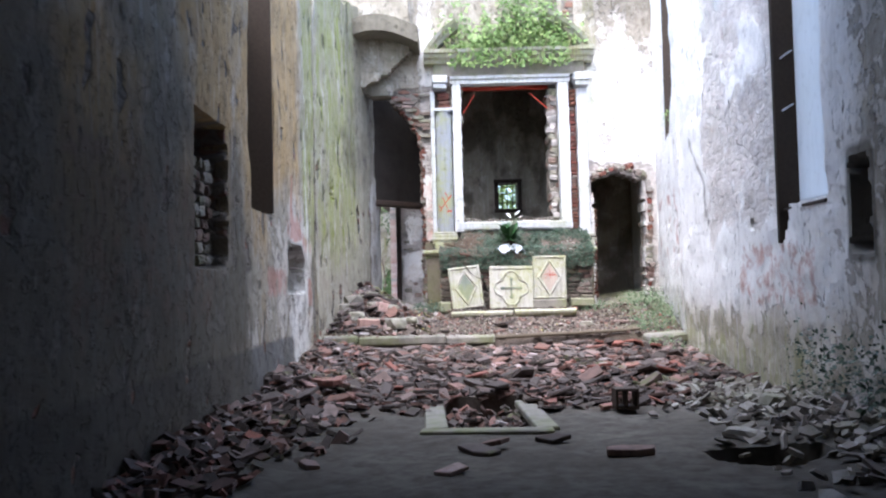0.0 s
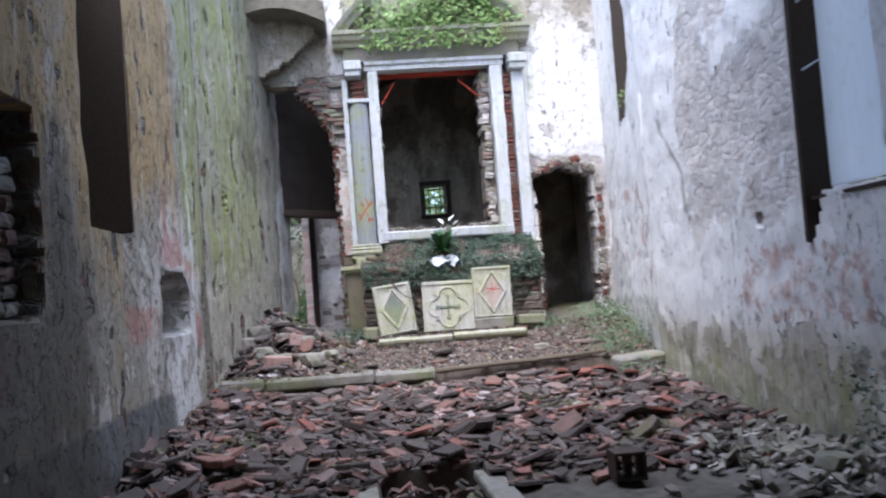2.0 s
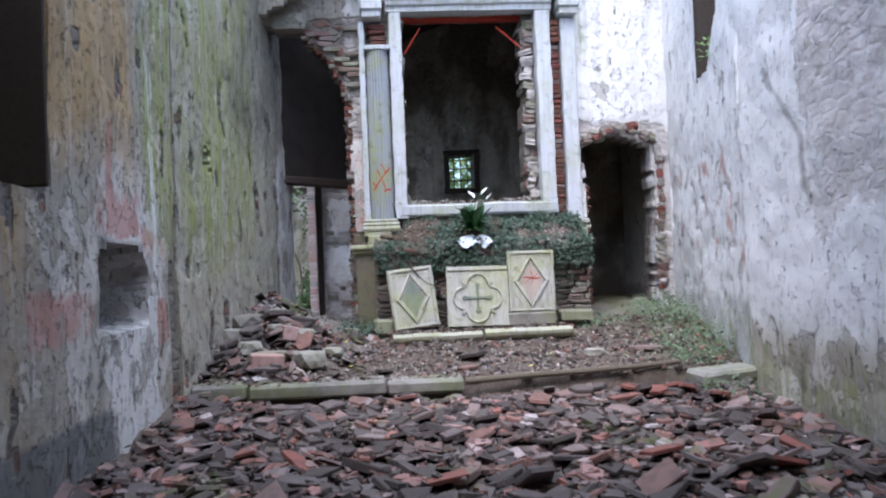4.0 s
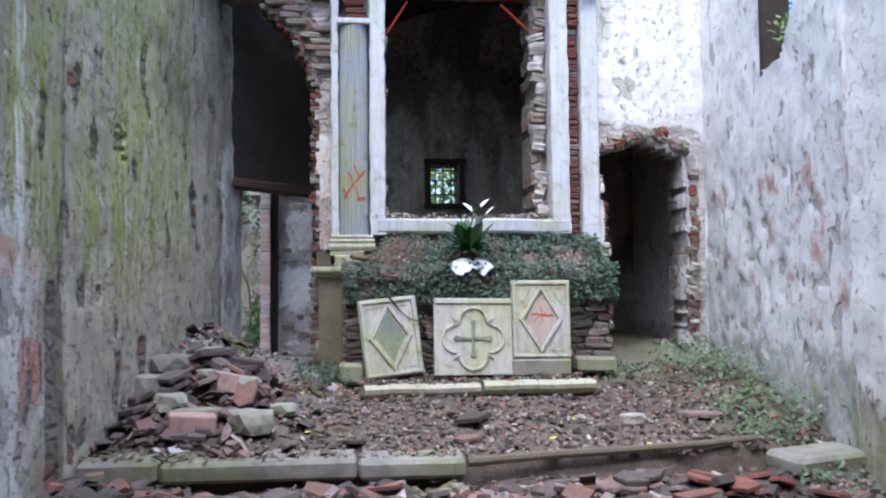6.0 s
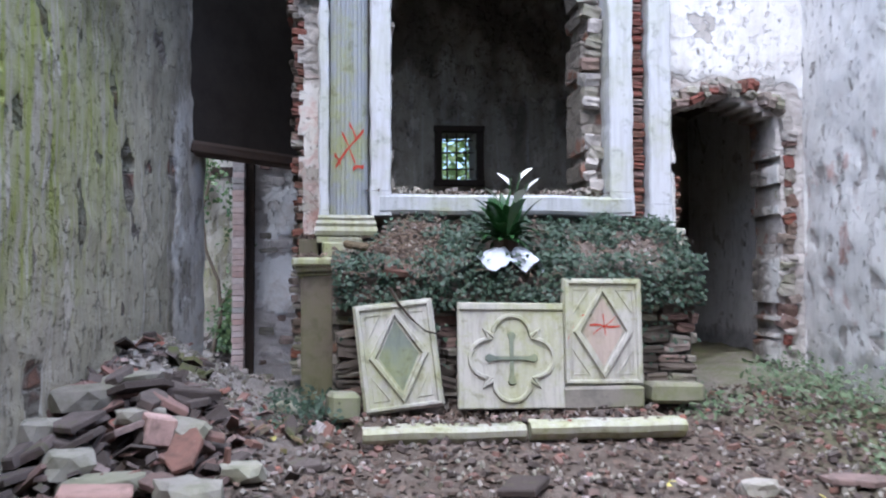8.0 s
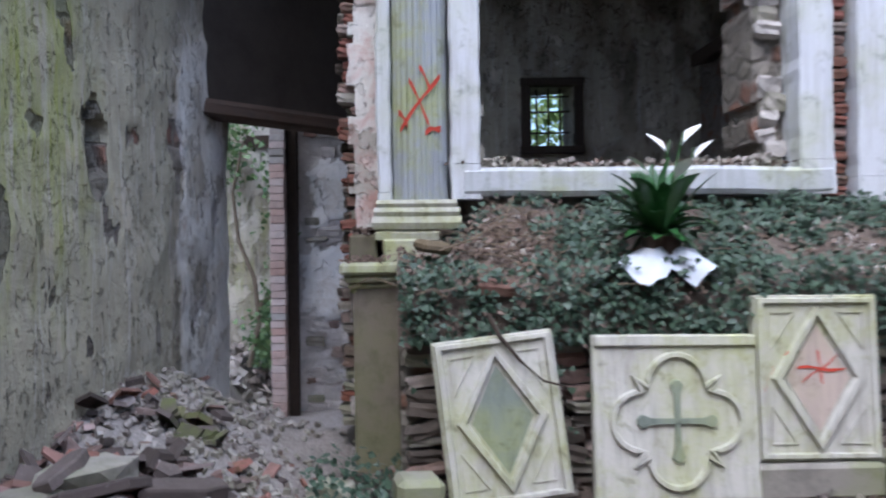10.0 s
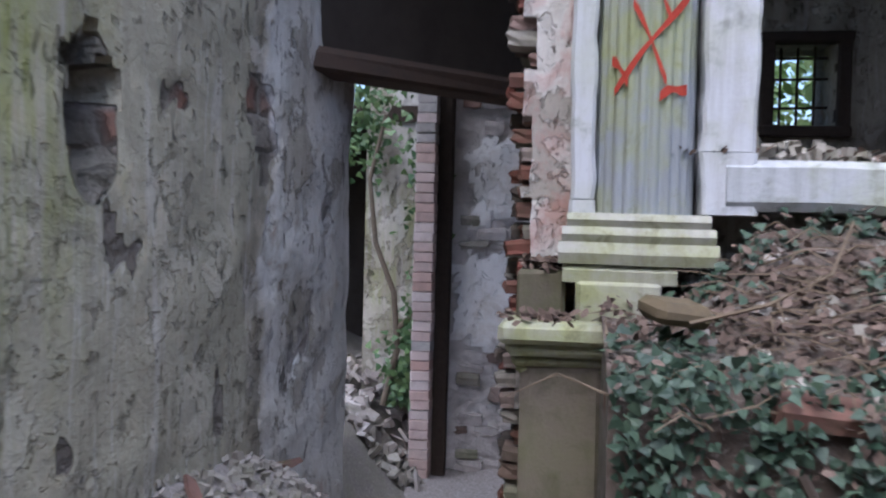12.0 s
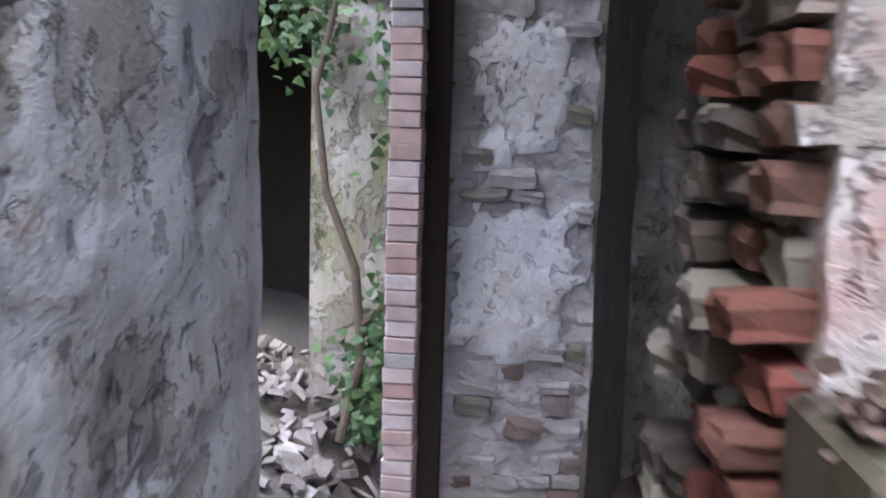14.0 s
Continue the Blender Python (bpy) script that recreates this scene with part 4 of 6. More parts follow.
profile_x(bm, -0.10, 2.80, [(16.74, 5.29), (16.53, 5.29), (16.53, 5.54), (16.74, 5.54)], 14, 0.008)
under(part("frieze", bm, SLAB, None, "grey weathered frieze"), ent)
bm = bmesh.new()
profile_x(bm, -0.27, 2.98, [(16.74, 5.53), (16.47, 5.53), (16.44, 5.58), (16.36, 5.62), (16.34, 5.68), (16.29, 5.70), (16.28, 5.76), (16.74, 5.80)], 26, 0.012)
under(part("cornice", bm, CREAM), ent)
for x in (0.02, 2.74):
    bm = bmesh.new()
    block(bm, x, 16.55, 5.08, 0.26, 0.34, 0.1, (0, 0, 0), 0.012, 0.004)
    block(bm, x, 16.53, 5.20, 0.30, 0.38, 0.16, (0, 0, 0), 0.02, 0.004)
    under(part("impost_block", bm, STUCCO), ent)


def pediment_arc(cx, cz, radius, a0, a1, label):
    bm = bmesh.new()
    rings = []
    for i in range(15):
        a = radians(a0 + (a1 - a0) * i / 14)
        ring = []
        for r, y in ((radius - 0.16, 16.74), (radius - 0.16, 16.46), (radius - 0.1, 16.42), (radius - 0.06, 16.34), (radius, 16.30), (radius, 16.74)):
            r += 0.008 * noise.noise((a * 9, y * 4, r))
            ring.append(bm.verts.new((cx + r * math.cos(a), y, cz + r * math.sin(a))))
        rings.append(ring)
    for a, b in zip(rings, rings[1:]):
        for q in range(6):
            bm.faces.new((a[q], a[(q + 1) % 6], b[(q + 1) % 6], b[q]))
    bm.faces.new(rings[0][::-1])
    bm.faces.new(rings[-1])
    bmesh.ops.recalc_face_normals(bm, faces=bm.faces)
    return tagged(part("pediment_piece", bm, CREAM), label, "pediment", "broken pediment")


pediment_arc(1.36, 4.72, 1.92, 33, 66, "curved end of a broken pediment, stained cream")
pediment_arc(1.36, 4.72, 1.92, 147, 122, "curved end of a broken pediment, stained cream")

# red rods in the top corners of the opening
for xa, xb in ((0.47, 0.70), (2.18, 1.78)):
    bm = bmesh.new()
    tube(bm, [(xa, 16.8, 4.62), (xb, 16.8, 4.98)], 0.014, 0.014, 6)
    tagged(part("brace_rod", bm, REDPAINT), "thin red-painted brace rod across the opening corner", "rod", "brace rods")
bm = bmesh.new()
block(bm, 1.3, 16.95, 5.13, 1.75, 0.12, 0.07, (0, 0, 0), 0.01, 0.003)
tagged(part("lintel_board", bm, REDPAINT), "red-painted board under the head of the opening", "board")


# ---- carved panels leaning on the altar ----
def panel_body(w, h, t):
    bm = bmesh.new()
    block(bm, 0, t / 2, h / 2, w, t, h, (0, 0, 0), 0.008, 0.002)
    return bm


def border(bm, w, h, width, height):
    e = width / 2 + 0.004
    ridge(bm, [(-w / 2 + e, e), (w / 2 - e, e), (w / 2 - e, h - e), (-w / 2 + e, h - e)], width, height, 0.0)


GREENISH = weathered("mossy_inset", (0.19, 0.215, 0.185), (0.08, 0.095, 0.075), 0.5)
PINKISH = weathered("pink_inset", (0.44, 0.36, 0.31), (0.27, 0.23, 0.20), 0.3)


def diamond_panel(name, w, h, m, inset, label):
    root = new(name)
    root.matrix_basis = m
    tagged(root, label, "stone panel", "carved altar panels")
    part("slab", panel_body(w, h, 0.07), PANEL, root)
    bm = bmesh.new()
    border(bm, w, h, 0.05, 0.022)
    part("border", bm, PANEL, root)
    cz, rx, rz = h * 0.50, w * 0.33, h * 0.40
    bm = bmesh.new()
    ridge(bm, [(0, cz - rz), (rx, cz), (0, cz + rz), (-rx, cz)], 0.055, 0.028, 0.0)
    moulding = part("diamond_moulding", bm, PANEL, root)
    bm = bmesh.new()
    vs = [bm.verts.new(p) for p in ((0, -0.004, cz - rz + 0.06), (rx - 0.045, -0.004, cz), (0, -0.004, cz + rz - 0.06), (-rx + 0.045, -0.004, cz))]
    bm.faces.new(vs)
    part("diamond_inset", bm, inset, moulding, "stained flat inset")
    for sx in (-1, 1):
        for sz in (-1, 1):
            bm = bmesh.new()
            x1, z1 = sx * (w / 2 - 0.075), cz + sz * (h / 2 - 0.085)
            pts = [(x1, z1), (x1, z1 - sz * h * 0.22), (x1 - sx * w * 0.2, z1)]
            ridge(bm, pts, 0.012, 0.008, 0.0)
            part("corner_moulding", bm, PANEL, root)
    return root


diamond_panel("carved_panel", 0.57, 0.77, pose(0.455, 15.50, 0.845, -8, -6.0, 2), GREENISH, "pale stone panel with a mossy diamond, leaning askew")
pink_panel = diamond_panel("carved_panel", 0.60, 0.785, pose(1.915, 15.56, 0.985, -5, 0.6, -1), PINKISH, "pale stone panel with a pinkish diamond, on a block")

# thin red spray strokes on the pink diamond
for xa, za, xb, zb in ((-0.10, 0.44, 0.13, 0.43), (0.0, 0.52, 0.02, 0.36), (-0.08, 0.37, 0.10, 0.50), (-0.27, 0.33, -0.22, 0.45), (-0.17, 0.50, -0.10, 0.53)):
    bm = bmesh.new()
    last = None
    for i in range(9):
        t = i / 8
        x, z, w = xa + (xb - xa) * t, za + (zb - za) * t + 0.006 * math.sin(t * 7), 0.006 + 0.002 * math.sin(t * 11)
        y = -0.030 if abs(x) > 0.15 else -0.009
        row = [bm.verts.new((x - 0.5 * w, y, z - w)), bm.verts.new((x + 0.5 * w, y, z + w))]
        if last:
            bm.faces.new((last[0], row[0], row[1], last[1]))
        last = row
    part("paint_stroke", bm, REDPAINT, pink_panel, "thin red spray paint")

cross = new("cross_panel")
cross.matrix_basis = pose(1.22, 15.50, 0.84, -7, 0.8, 0)
tagged(cross, "pale stone panel carved with a cross in a quatrefoil", "stone panel", "carved altar panels")
W, Hh = 0.775, 0.76
part("slab", panel_body(W, Hh, 0.07), PANEL, cross)
bm = bmesh.new()
block(bm, 0, -0.008, Hh - 0.03, W - 0.01, 0.02, 0.05, (0, 0, 0), 0.005)
part("top_band", bm, PANEL, cross)
pts = []
cz = 0.36
for k in range(4):
    a0 = k * math.pi / 2
    cx0, cz0 = 0.17 * math.cos(a0), 0.17 * math.sin(a0)
    for i in range(13):
        a = a0 + radians(-95 + 190 * i / 12)
        pts.append((cx0 + 0.135 * math.cos(a), cz + cz0 + 0.135 * math.sin(a)))
    ad = a0 + math.pi / 4
    pts.append((0.285 * math.cos(ad), cz + 0.285 * math.sin(ad)))
bm = bmesh.new()
ridge(bm, pts, 0.032, 0.022, 0.0)
part("quatrefoil_moulding", bm, PANEL, cross)
for k in range(4):
    a = k * math.pi / 2
    d, s = Vector((math.cos(a), math.sin(a))), Vector((-math.sin(a), math.cos(a)))
    bm = bmesh.new()
    top, low = [], []
    for along, half in ((0.0, 0.012), (0.12, 0.014), (0.165, 0.03), (0.185, 0.012), (0.185, -0.012), (0.165, -0.03), (0.12, -0.014), (0.0, -0.012)):
        p = d * along + s * half
        top.append(bm.verts.new((p.x, -0.016, cz + p.y)))
        low.append(bm.verts.new((p.x * 1.04, 0.002, cz + p.y * 1.04)))
    bm.faces.new(top)
    for q in range(8):
        bm.faces.new((top[q], top[(q + 1) % 8], low[(q + 1) % 8], low[q]))
    bmesh.ops.recalc_face_normals(bm, faces=bm.faces)
    part("cross_arm", bm, GREENISH, cross, "greenish carved cross arm")

stone_thing("stone_block", [("block", (1.90, 15.66, 0.90), (0.62, 0.3, 0.17), (0, 0, -1), 0.02)], SLAB, "mossy squared stone block under a carved panel", "stone block")
stone_thing("stone_block", [("block", (2.50, 15.75, 0.91), (0.42, 0.3, 0.15), (0, 2, 4), 0.025)], SLAB, "mossy squared stone block beside the altar", "stone block")
stone_thing("stone_block", [("block", (0.02, 15.55, 0.88), (0.22, 0.22, 0.2), (0, 2, 9), 0.03)], SLAB, "small mossy stone block at the altar foot", "stone block")
for x0, x1, dz in ((0.14, 1.20, 0.0), (1.23, 2.29, 0.012)):
    bm = bmesh.new()
    profile_x(bm, x0, x1, [(15.12, 0.66 + dz), (14.99, 0.70 + dz), (14.95, 0.745 + dz), (14.94, 0.785 + dz), (14.97, 0.812 + dz), (15.12, 0.815 + dz)], 16, 0.010)
    tagged(part("altar_step", bm, CREAM), "cracked pale stone step below the carved panels", "step", "altar step")

# ---- the step across the nave ----
for cx, cy, w, rz, z, h in ((-1.56, 13.29, 0.52, -1, 0.47, 0.15), (-0.62, 13.28, 1.32, -1.5, 0.455, 0.14), (0.42, 13.24, 0.74, -3, 0.445, 0.13)):
    stone_thing("step_slab", [("slab", (cx, cy, z), (w, 0.38, h), (1, 0, rz), 0.025)], SLAB, "mossy broken stone slab edging the presbytery step", "step slab")
stone_thing("step_slab", [("slab", (3.35, 13.05, 0.42), (0.62, 0.4, 0.13), (2, -3, 8), 0.03)], SLAB, "mossy loose stone slab at the step's end", "step slab")
bm = bmesh.new()
tube(bm, [(0.8, 13.12, 0.47), (1.4, 13.18, 0.49), (2.0, 13.22, 0.50), (2.6, 13.25, 0.52), (3.0, 13.3, 0.54)], 0.035, 0.025, 8)
tagged(part("fallen_branch", bm, BARK), "dark fallen branch lying along the step edge", "branch")

# ---- tomb opening in the nave floor ----
tomb = tagged(empty("tomb_opening", 0.42, 8.4, 0), "rubble-filled tomb opening with a pale stone border", "tomb opening")
for cx, cy, w, d in ((-0.06, 8.48, 0.2, 1.75), (0.90, 8.40, 0.2, 1.75), (0.40, 7.50, 1.14, 0.2)):
    bm = bmesh.new()
    block(bm, cx, cy, 0.0, w, d, 0.07, (0, 0, -4 if w > 1 else 2), 0.012, 0.004)
    under(part("border_stone", bm, SLAB), tomb)
brick_thing = empty("hollow_brick", 1.80, 8.55, 0.02)
tagged(brick_thing, "dark hollow clay brick standing on end", "brick")
for dx, dz, w, h in ((-0.1, 0.1, 0.025, 0.2), (0.1, 0.1, 0.025, 0.2), (0, 0.012, 0.2, 0.025), (0, 0.188, 0.2, 0.025), (0, 0.1, 0.015, 0.18)):
    bm = bmesh.new()
    block(bm, 1.80 + dx, 8.55, 0.03 + dz, w, 0.22, h, (0, 0, 0), 0.004)
    under(part("web", bm, IRON), brick_thing)


# ---- ivy, plants and litter ----
def leaves(name, places, material, shape="ivy", size=(0.03, 0.06), seed=1, parent=None, flat=0.0):
    """Many small bent leaves. places: rows of point and the way the leaf faces."""
    rnd = random.Random(seed)
    outline = {"ivy": ((0, -0.1), (0.5, 0.0), (0.32, 0.42), (0, 1.0), (-0.32, 0.42), (-0.5, 0.0)), "oval": ((0, 0), (0.3, 0.35), (0.22, 0.75), (0, 1.05), (-0.22, 0.75), (-0.3, 0.35)), "blade": ((0, 0), (0.06, 0.3), (0.05, 0.7), (0, 1.1), (-0.05, 0.7), (-0.06, 0.3))}[shape]
    verts, faces = [], []
    for p, face in places:
        s = rnd.uniform(*size)
        n = (Vector(face) + Vector((rnd.gauss(0, 0.45), rnd.gauss(0, 0.45), rnd.gauss(0, 0.45))) * (1 - flat)).normalized()
        t = n.cross(Vector((rnd.uniform(-1, 1), rnd.uniform(-1, 1), rnd.uniform(-1, 1)))).normalized()
        b = n.cross(t)
        k = len(verts)
        bend = rnd.uniform(0.05, 0.35)
        for u, v in outline:
            co = Vector(p) + t * (u * s) + b * (v * s) - n * (bend * s * (v * v + 1.5 * u * u))
            verts.append(tuple(co))
        faces.append((k, k + 1, k + 2, k + 3))
        faces.append((k, k + 3, k + 4, k + 5))
    return raw(name, verts, faces, material, parent)


def mound_z(x, y):
    """The overgrown top of the altar."""
    t = clamp((y - 15.72) / 0.75)
    return 1.80 + 0.42 * t ** 0.8 + 0.07 * fbm(x * 2.3, y * 2.3, 1) - 0.26 * clamp((0.42 - x) / 0.3) * t


verts, faces = [], []
NX, NY = 70, 24
for j in range(NY + 1):
    for i in range(NX + 1):
        x, y = -0.06 + 2.78 * i / NX, 15.70 + 0.85 * j / NY
        verts.append((x, y, mound_z(x, y) if j else 1.58 + 0.06 * fbm(x * 5, 0)))
for j in range(NY):
    for i in range(NX):
        a = j * (NX + 1) + i
        faces.append((a, a + 1, a + NX + 2, a + NX + 1))
tagged(raw("soil_mound", verts, faces, GROUND, None, True), "crumbled mortar, soil and dead leaves on the altar", "soil", kind="stuff")

rnd = random.Random(5)
places, dry = [], []
for _ in range(15000):
    x, y = rnd.uniform(-0.05, 2.75), 15.62 + 0.88 * rnd.random() ** 1.2
    front = y < 15.80
    z = rnd.uniform(1.56, 1.95) if front else mound_z(x, y) + 0.09 * rnd.random() ** 2
    if front:
        y = 15.70 - 0.07 * rnd.random() ** 2
    # ivy in tufts: thick over the front edge, thin on the crumbled top towards the column
    thick = 0.9 * fbm(x * 2.7, (z if front else y) * 3.1, 9) + 0.5 * fbm(x * 8, (y + z) * 8, 3) + (0.24 if front else 0.06)
    thick -= 0.55 * clamp((0.85 - x) / 0.4) * clamp((z - 1.86) / 0.1)
    if thick > rnd.uniform(-0.28, 0.15):
        places.append(((x, y, z), (0, -0.8, 0.6) if front else (0, -0.5, 0.8)))
    elif rnd.random() < 0.2:
        dry.append(((x, y, z - 0.01), (0, -0.4, 0.9)))
for _ in range(500):
    x = rnd.uniform(0.0, 2.7)
    z = 1.62 - 0.5 * rnd.random() ** 2.5
    places.append(((x, 15.76 - 0.08 * rnd.random(), z), (0, -1, 0.3)))
tagged(leaves("ivy", places, IVY, "ivy", (0.018, 0.042), 2), "dark green ivy spreading over the ruined altar", "ivy", kind="stuff")
for _ in range(150):
    dry.append(((rnd.gauss(-0.2, 0.07), rnd.gauss(16.42, 0.06), 1.945 + 0.02 * rnd.random()), (0, -0.3, 1)))
    dry.append(((rnd.gauss(-0.25, 0.04), rnd.gauss(16.58, 0.05), 2.105 + 0.03 * rnd.random()), (0, -0.3, 1)))
    for _k in range(4):
        xx, yy = rnd.gauss(0.5, 0.24), rnd.gauss(16.1, 0.17)
        dry.append(((xx, yy, mound_z(xx, yy) + 0.05 * rnd.random()), (0, -0.5, 0.9)))
for _ in range(700):
    dry.append(((rnd.uniform(0.1, 2.3), rnd.uniform(15.0, 15.6), 0.80 + 0.03 * rnd.random()), (0, 0, 1)))
for _ in range(900):
    x = rnd.uniform(0.1, 2.5)
    dry.append(((x, rnd.uniform(16.5, 17.1), 2.485 + 0.02 * rnd.random()), (0, 0, 1)))
tagged(leaves("dead_leaves", dry, DRY, "oval", (0.02, 0.045), 3), "brown dead leaves caught in the ivy", "leaves", kind="stuff")

twigs = bmesh.new()
for k in range(230):
    x, y = (rnd.gauss(0.45, 0.22) if k % 2 else rnd.uniform(-0.05, 2.7)), rnd.uniform(15.65, 16.45)
    z = mound_z(x, y) + 0.01
    a, l = rnd.uniform(0, 6.28), rnd.uniform(0.08, 0.3)
    tube(twigs, [(x, y, z), (x + 0.5 * l * math.cos(a), y + 0.3 * l * math.sin(a), z + 0.05 * rnd.random()), (x + l * math.cos(a), y + 0.6 * l * math.sin(a) - 0.02, z + rnd.uniform(-0.05, 0.03))], 0.004, 0.002, 4)
tagged(part("dry_twigs", twigs, TWIG), "thin dry twigs tangled in the ivy", "twigs", kind="stuff")

# dead leaves and chips over the presbytery floor
litter, chips = [], []
for _ in range(420):
    x = rnd.uniform(-1.8, 0.75)
    litter.append(((x, rnd.uniform(13.14, 13.45), (0.55 if x < -1.3 else 0.53 if x < 0.05 else 0.515) + 0.01 * rnd.random()), (0, 0, 1)))
for _ in range(9000):
    x, y = rnd.uniform(-1.8, 4.0), 13.1 + 3.4 * rnd.random()
    if x > 3.7 + 0.15 * (y - 13) or (x < -0.3 and y > 15.6 and rnd.random() < 0.7):
        continue
    litter.append(((x, y, height(x, y) + 0.008 + 0.012 * rnd.random()), (0, 0, 1)))
for _ in range(1500):
    x, y = rnd.uniform(-1.8, 3.4), rnd.uniform(9, 13)
    litter.append(((x, y, height(x, y) + 0.05 + 0.03 * rnd.random()), (0, 0, 1)))
tagged(leaves("leaf_litter", litter, DRY, "oval", (0.025, 0.065), 4, None, 0.35), "brown and pinkish dead leaves over the floor", "leaves", kind="stuff")

# yellow fallen leaves
yl = [((x, y, height(x, y) + 0.03), (0, -0.3, 1)) for x, y in ((1.9, 14.2), (-0.3, 13.9), (0.9, 13.8), (2.6, 13.9), (-0.4, 15.0), (1.5, 13.6), (0.55, 15.0), (-1.35, 16.1), (2.2, 13.4))]
tagged(leaves("yellow_leaves", yl, leaf_material("yellow_leaf", (0.5, 0.42, 0.08), (0.55, 0.5, 0.15), 0.6), "oval", (0.06, 0.08), 6, None, 0.6), "scattered yellow fallen leaves", "leaves", kind="stuff")


def weed_patch(name, n, area, tall, seed, label, keep=None, material=None):
    r = random.Random(seed)
    out = []
    while len(out) < n:
        x, y = r.uniform(area[0], area[1]), r.uniform(area[2], area[3])
        if keep and not keep(x, y):
            continue
        h = tall * r.random() * (0.55 + 0.8 * clamp(0.5 + fbm(x * 2, y * 2, seed)))
        base = height(x, y) + h
        out.append(((x + r.gauss(0, 0.03), y + r.gauss(0, 0.03), base), (r.gauss(0, 0.5), -0.4, 0.8)))
    return tagged(leaves(name, out, material or WEED, "oval", (0.02, 0.06), seed), label, "weeds", kind="stuff")


def east_face(y):
    return 3.56 + (0.15 * (y - 12.95) if y > 12.95 else 0)


weed_patch("weeds", 1500, (2.7, 4.1, 13.3, 16.5), 0.24, 21, "pale green weeds along the foot of the white wall", lambda x, y: east_face(y) - 0.6 - 0.45 * fbm(y * 1.4, 2) < x < east_face(y) - 0.03)
weed_patch("weeds", 350, (2.45, 3.0, 15.2, 16.4), 0.16, 22, "low green weeds beside the altar", None)
weed_patch("weeds", 500, (-0.5, 0.0, 15.3, 16.2), 0.22, 23, "small ivy plants at the altar foot", None, IVY)
weed_patch("weeds", 260, (3.0, 3.5, 12.2, 13.0), 0.14, 24, "small weeds by the broken step", None)
weed_patch("bramble", 1100, (2.95, 3.48, 5.6, 8.3), 0.75, 25, "dark bramble growing up the foot of the wall", lambda x, y: x > 3.5 - 0.45 * (0.6 + fbm(y * 2, 1)), IVY)

crown = []
for _ in range(4200):
    x = rnd.gauss(1.5, 0.62)
    if not -0.1 < x < 2.8:
        continue
    z = 5.80 + abs(rnd.gauss(0, 0.5)) * (0.25 + 1.3 * clamp(0.5 + 1.5 * fbm(x * 2.1, 3)))
    crown.append(((x, 16.45 + rnd.gauss(0, 0.13), z), (0, -0.7, 0.7)))
for _ in range(900):
    x = rnd.uniform(0.2, 2.5)
    crown.append(((x, 16.27 + 0.05 * rnd.random(), 5.82 - 0.4 * rnd.random() ** 2), (0, -1, 0.3)))
tagged(leaves("gable_weeds", crown, FRESH, "oval", (0.04, 0.10), 8), "bright green shrubs and grass growing on the cornice", "weeds", kind="stuff")
hang = bmesh.new()
for _ in range(26):
    x = rnd.uniform(-0.2, 2.9)
    z = rnd.uniform(5.8, 6.2)
    l = rnd.uniform(0.25, 0.9)
    tube(hang, [(x, 16.28, z), (x + rnd.gauss(0, 0.06), 16.22, z - l * 0.5), (x + rnd.gauss(0, 0.1), 16.24, z - l)], 0.005, 0.003, 4)
tagged(part("dry_stems", hang, TWIG), "dry hanging stems over the cornice", "stems", kind="stuff")

# ---- white lily in its wrapping ----
lily = tagged(empty("peace_lily", 1.24, 15.80, 1.92), "potted white lily with glossy leaves in pale wrapping", "plant")
bm = bmesh.new()
rings = []
for z, r in ((1.92, 0.07), (1.95, 0.085), (2.06, 0.10), (2.07, 0.09)):
    rings.append([bm.verts.new((1.24 + r * math.cos(a), 15.80 + r * math.sin(a), z)) for a in (2 * math.pi * k / 20 for k in range(20))])
for a, b in zip(rings, rings[1:]):
    for k in range(20):
        bm.faces.new((a[k], a[(k + 1) % 20], b[(k + 1) % 20], b[k]))
bm.faces.new(rings[0][::-1])
bm.faces.new(rings[-1])
under(part("pot", bm, IRON), lily)


def arching_leaf(bm, base, yaw, length, lift, width, droop):
    d = Vector((math.cos(yaw), math.sin(yaw), 0))
    s = Vector((-math.sin(yaw), math.cos(yaw), 0))
    rows = []
    for i in range(8):
        t = i / 7
        p = Vector(base) + d * (length * t * (0.55 + 0.45 * t)) + Vector((0, 0, lift * t - droop * t ** 2.6))
        w = width * (math.sin(math.pi * clamp((t - 0.22) / 0.78)) ** 0.8 if t > 0.25 else 0.06)
        rows.append([bm.verts.new(p - s * w + Vector((0, 0, 0.25 * w))), bm.verts.new(p), bm.verts.new(p + s * w + Vector((0, 0, 0.25 * w)))])
    for a, b in zip(rows, rows[1:]):
        bm.faces.new((a[0], a[1], b[1], b[0]))
        bm.faces.new((a[1], a[2], b[2], b[1]))


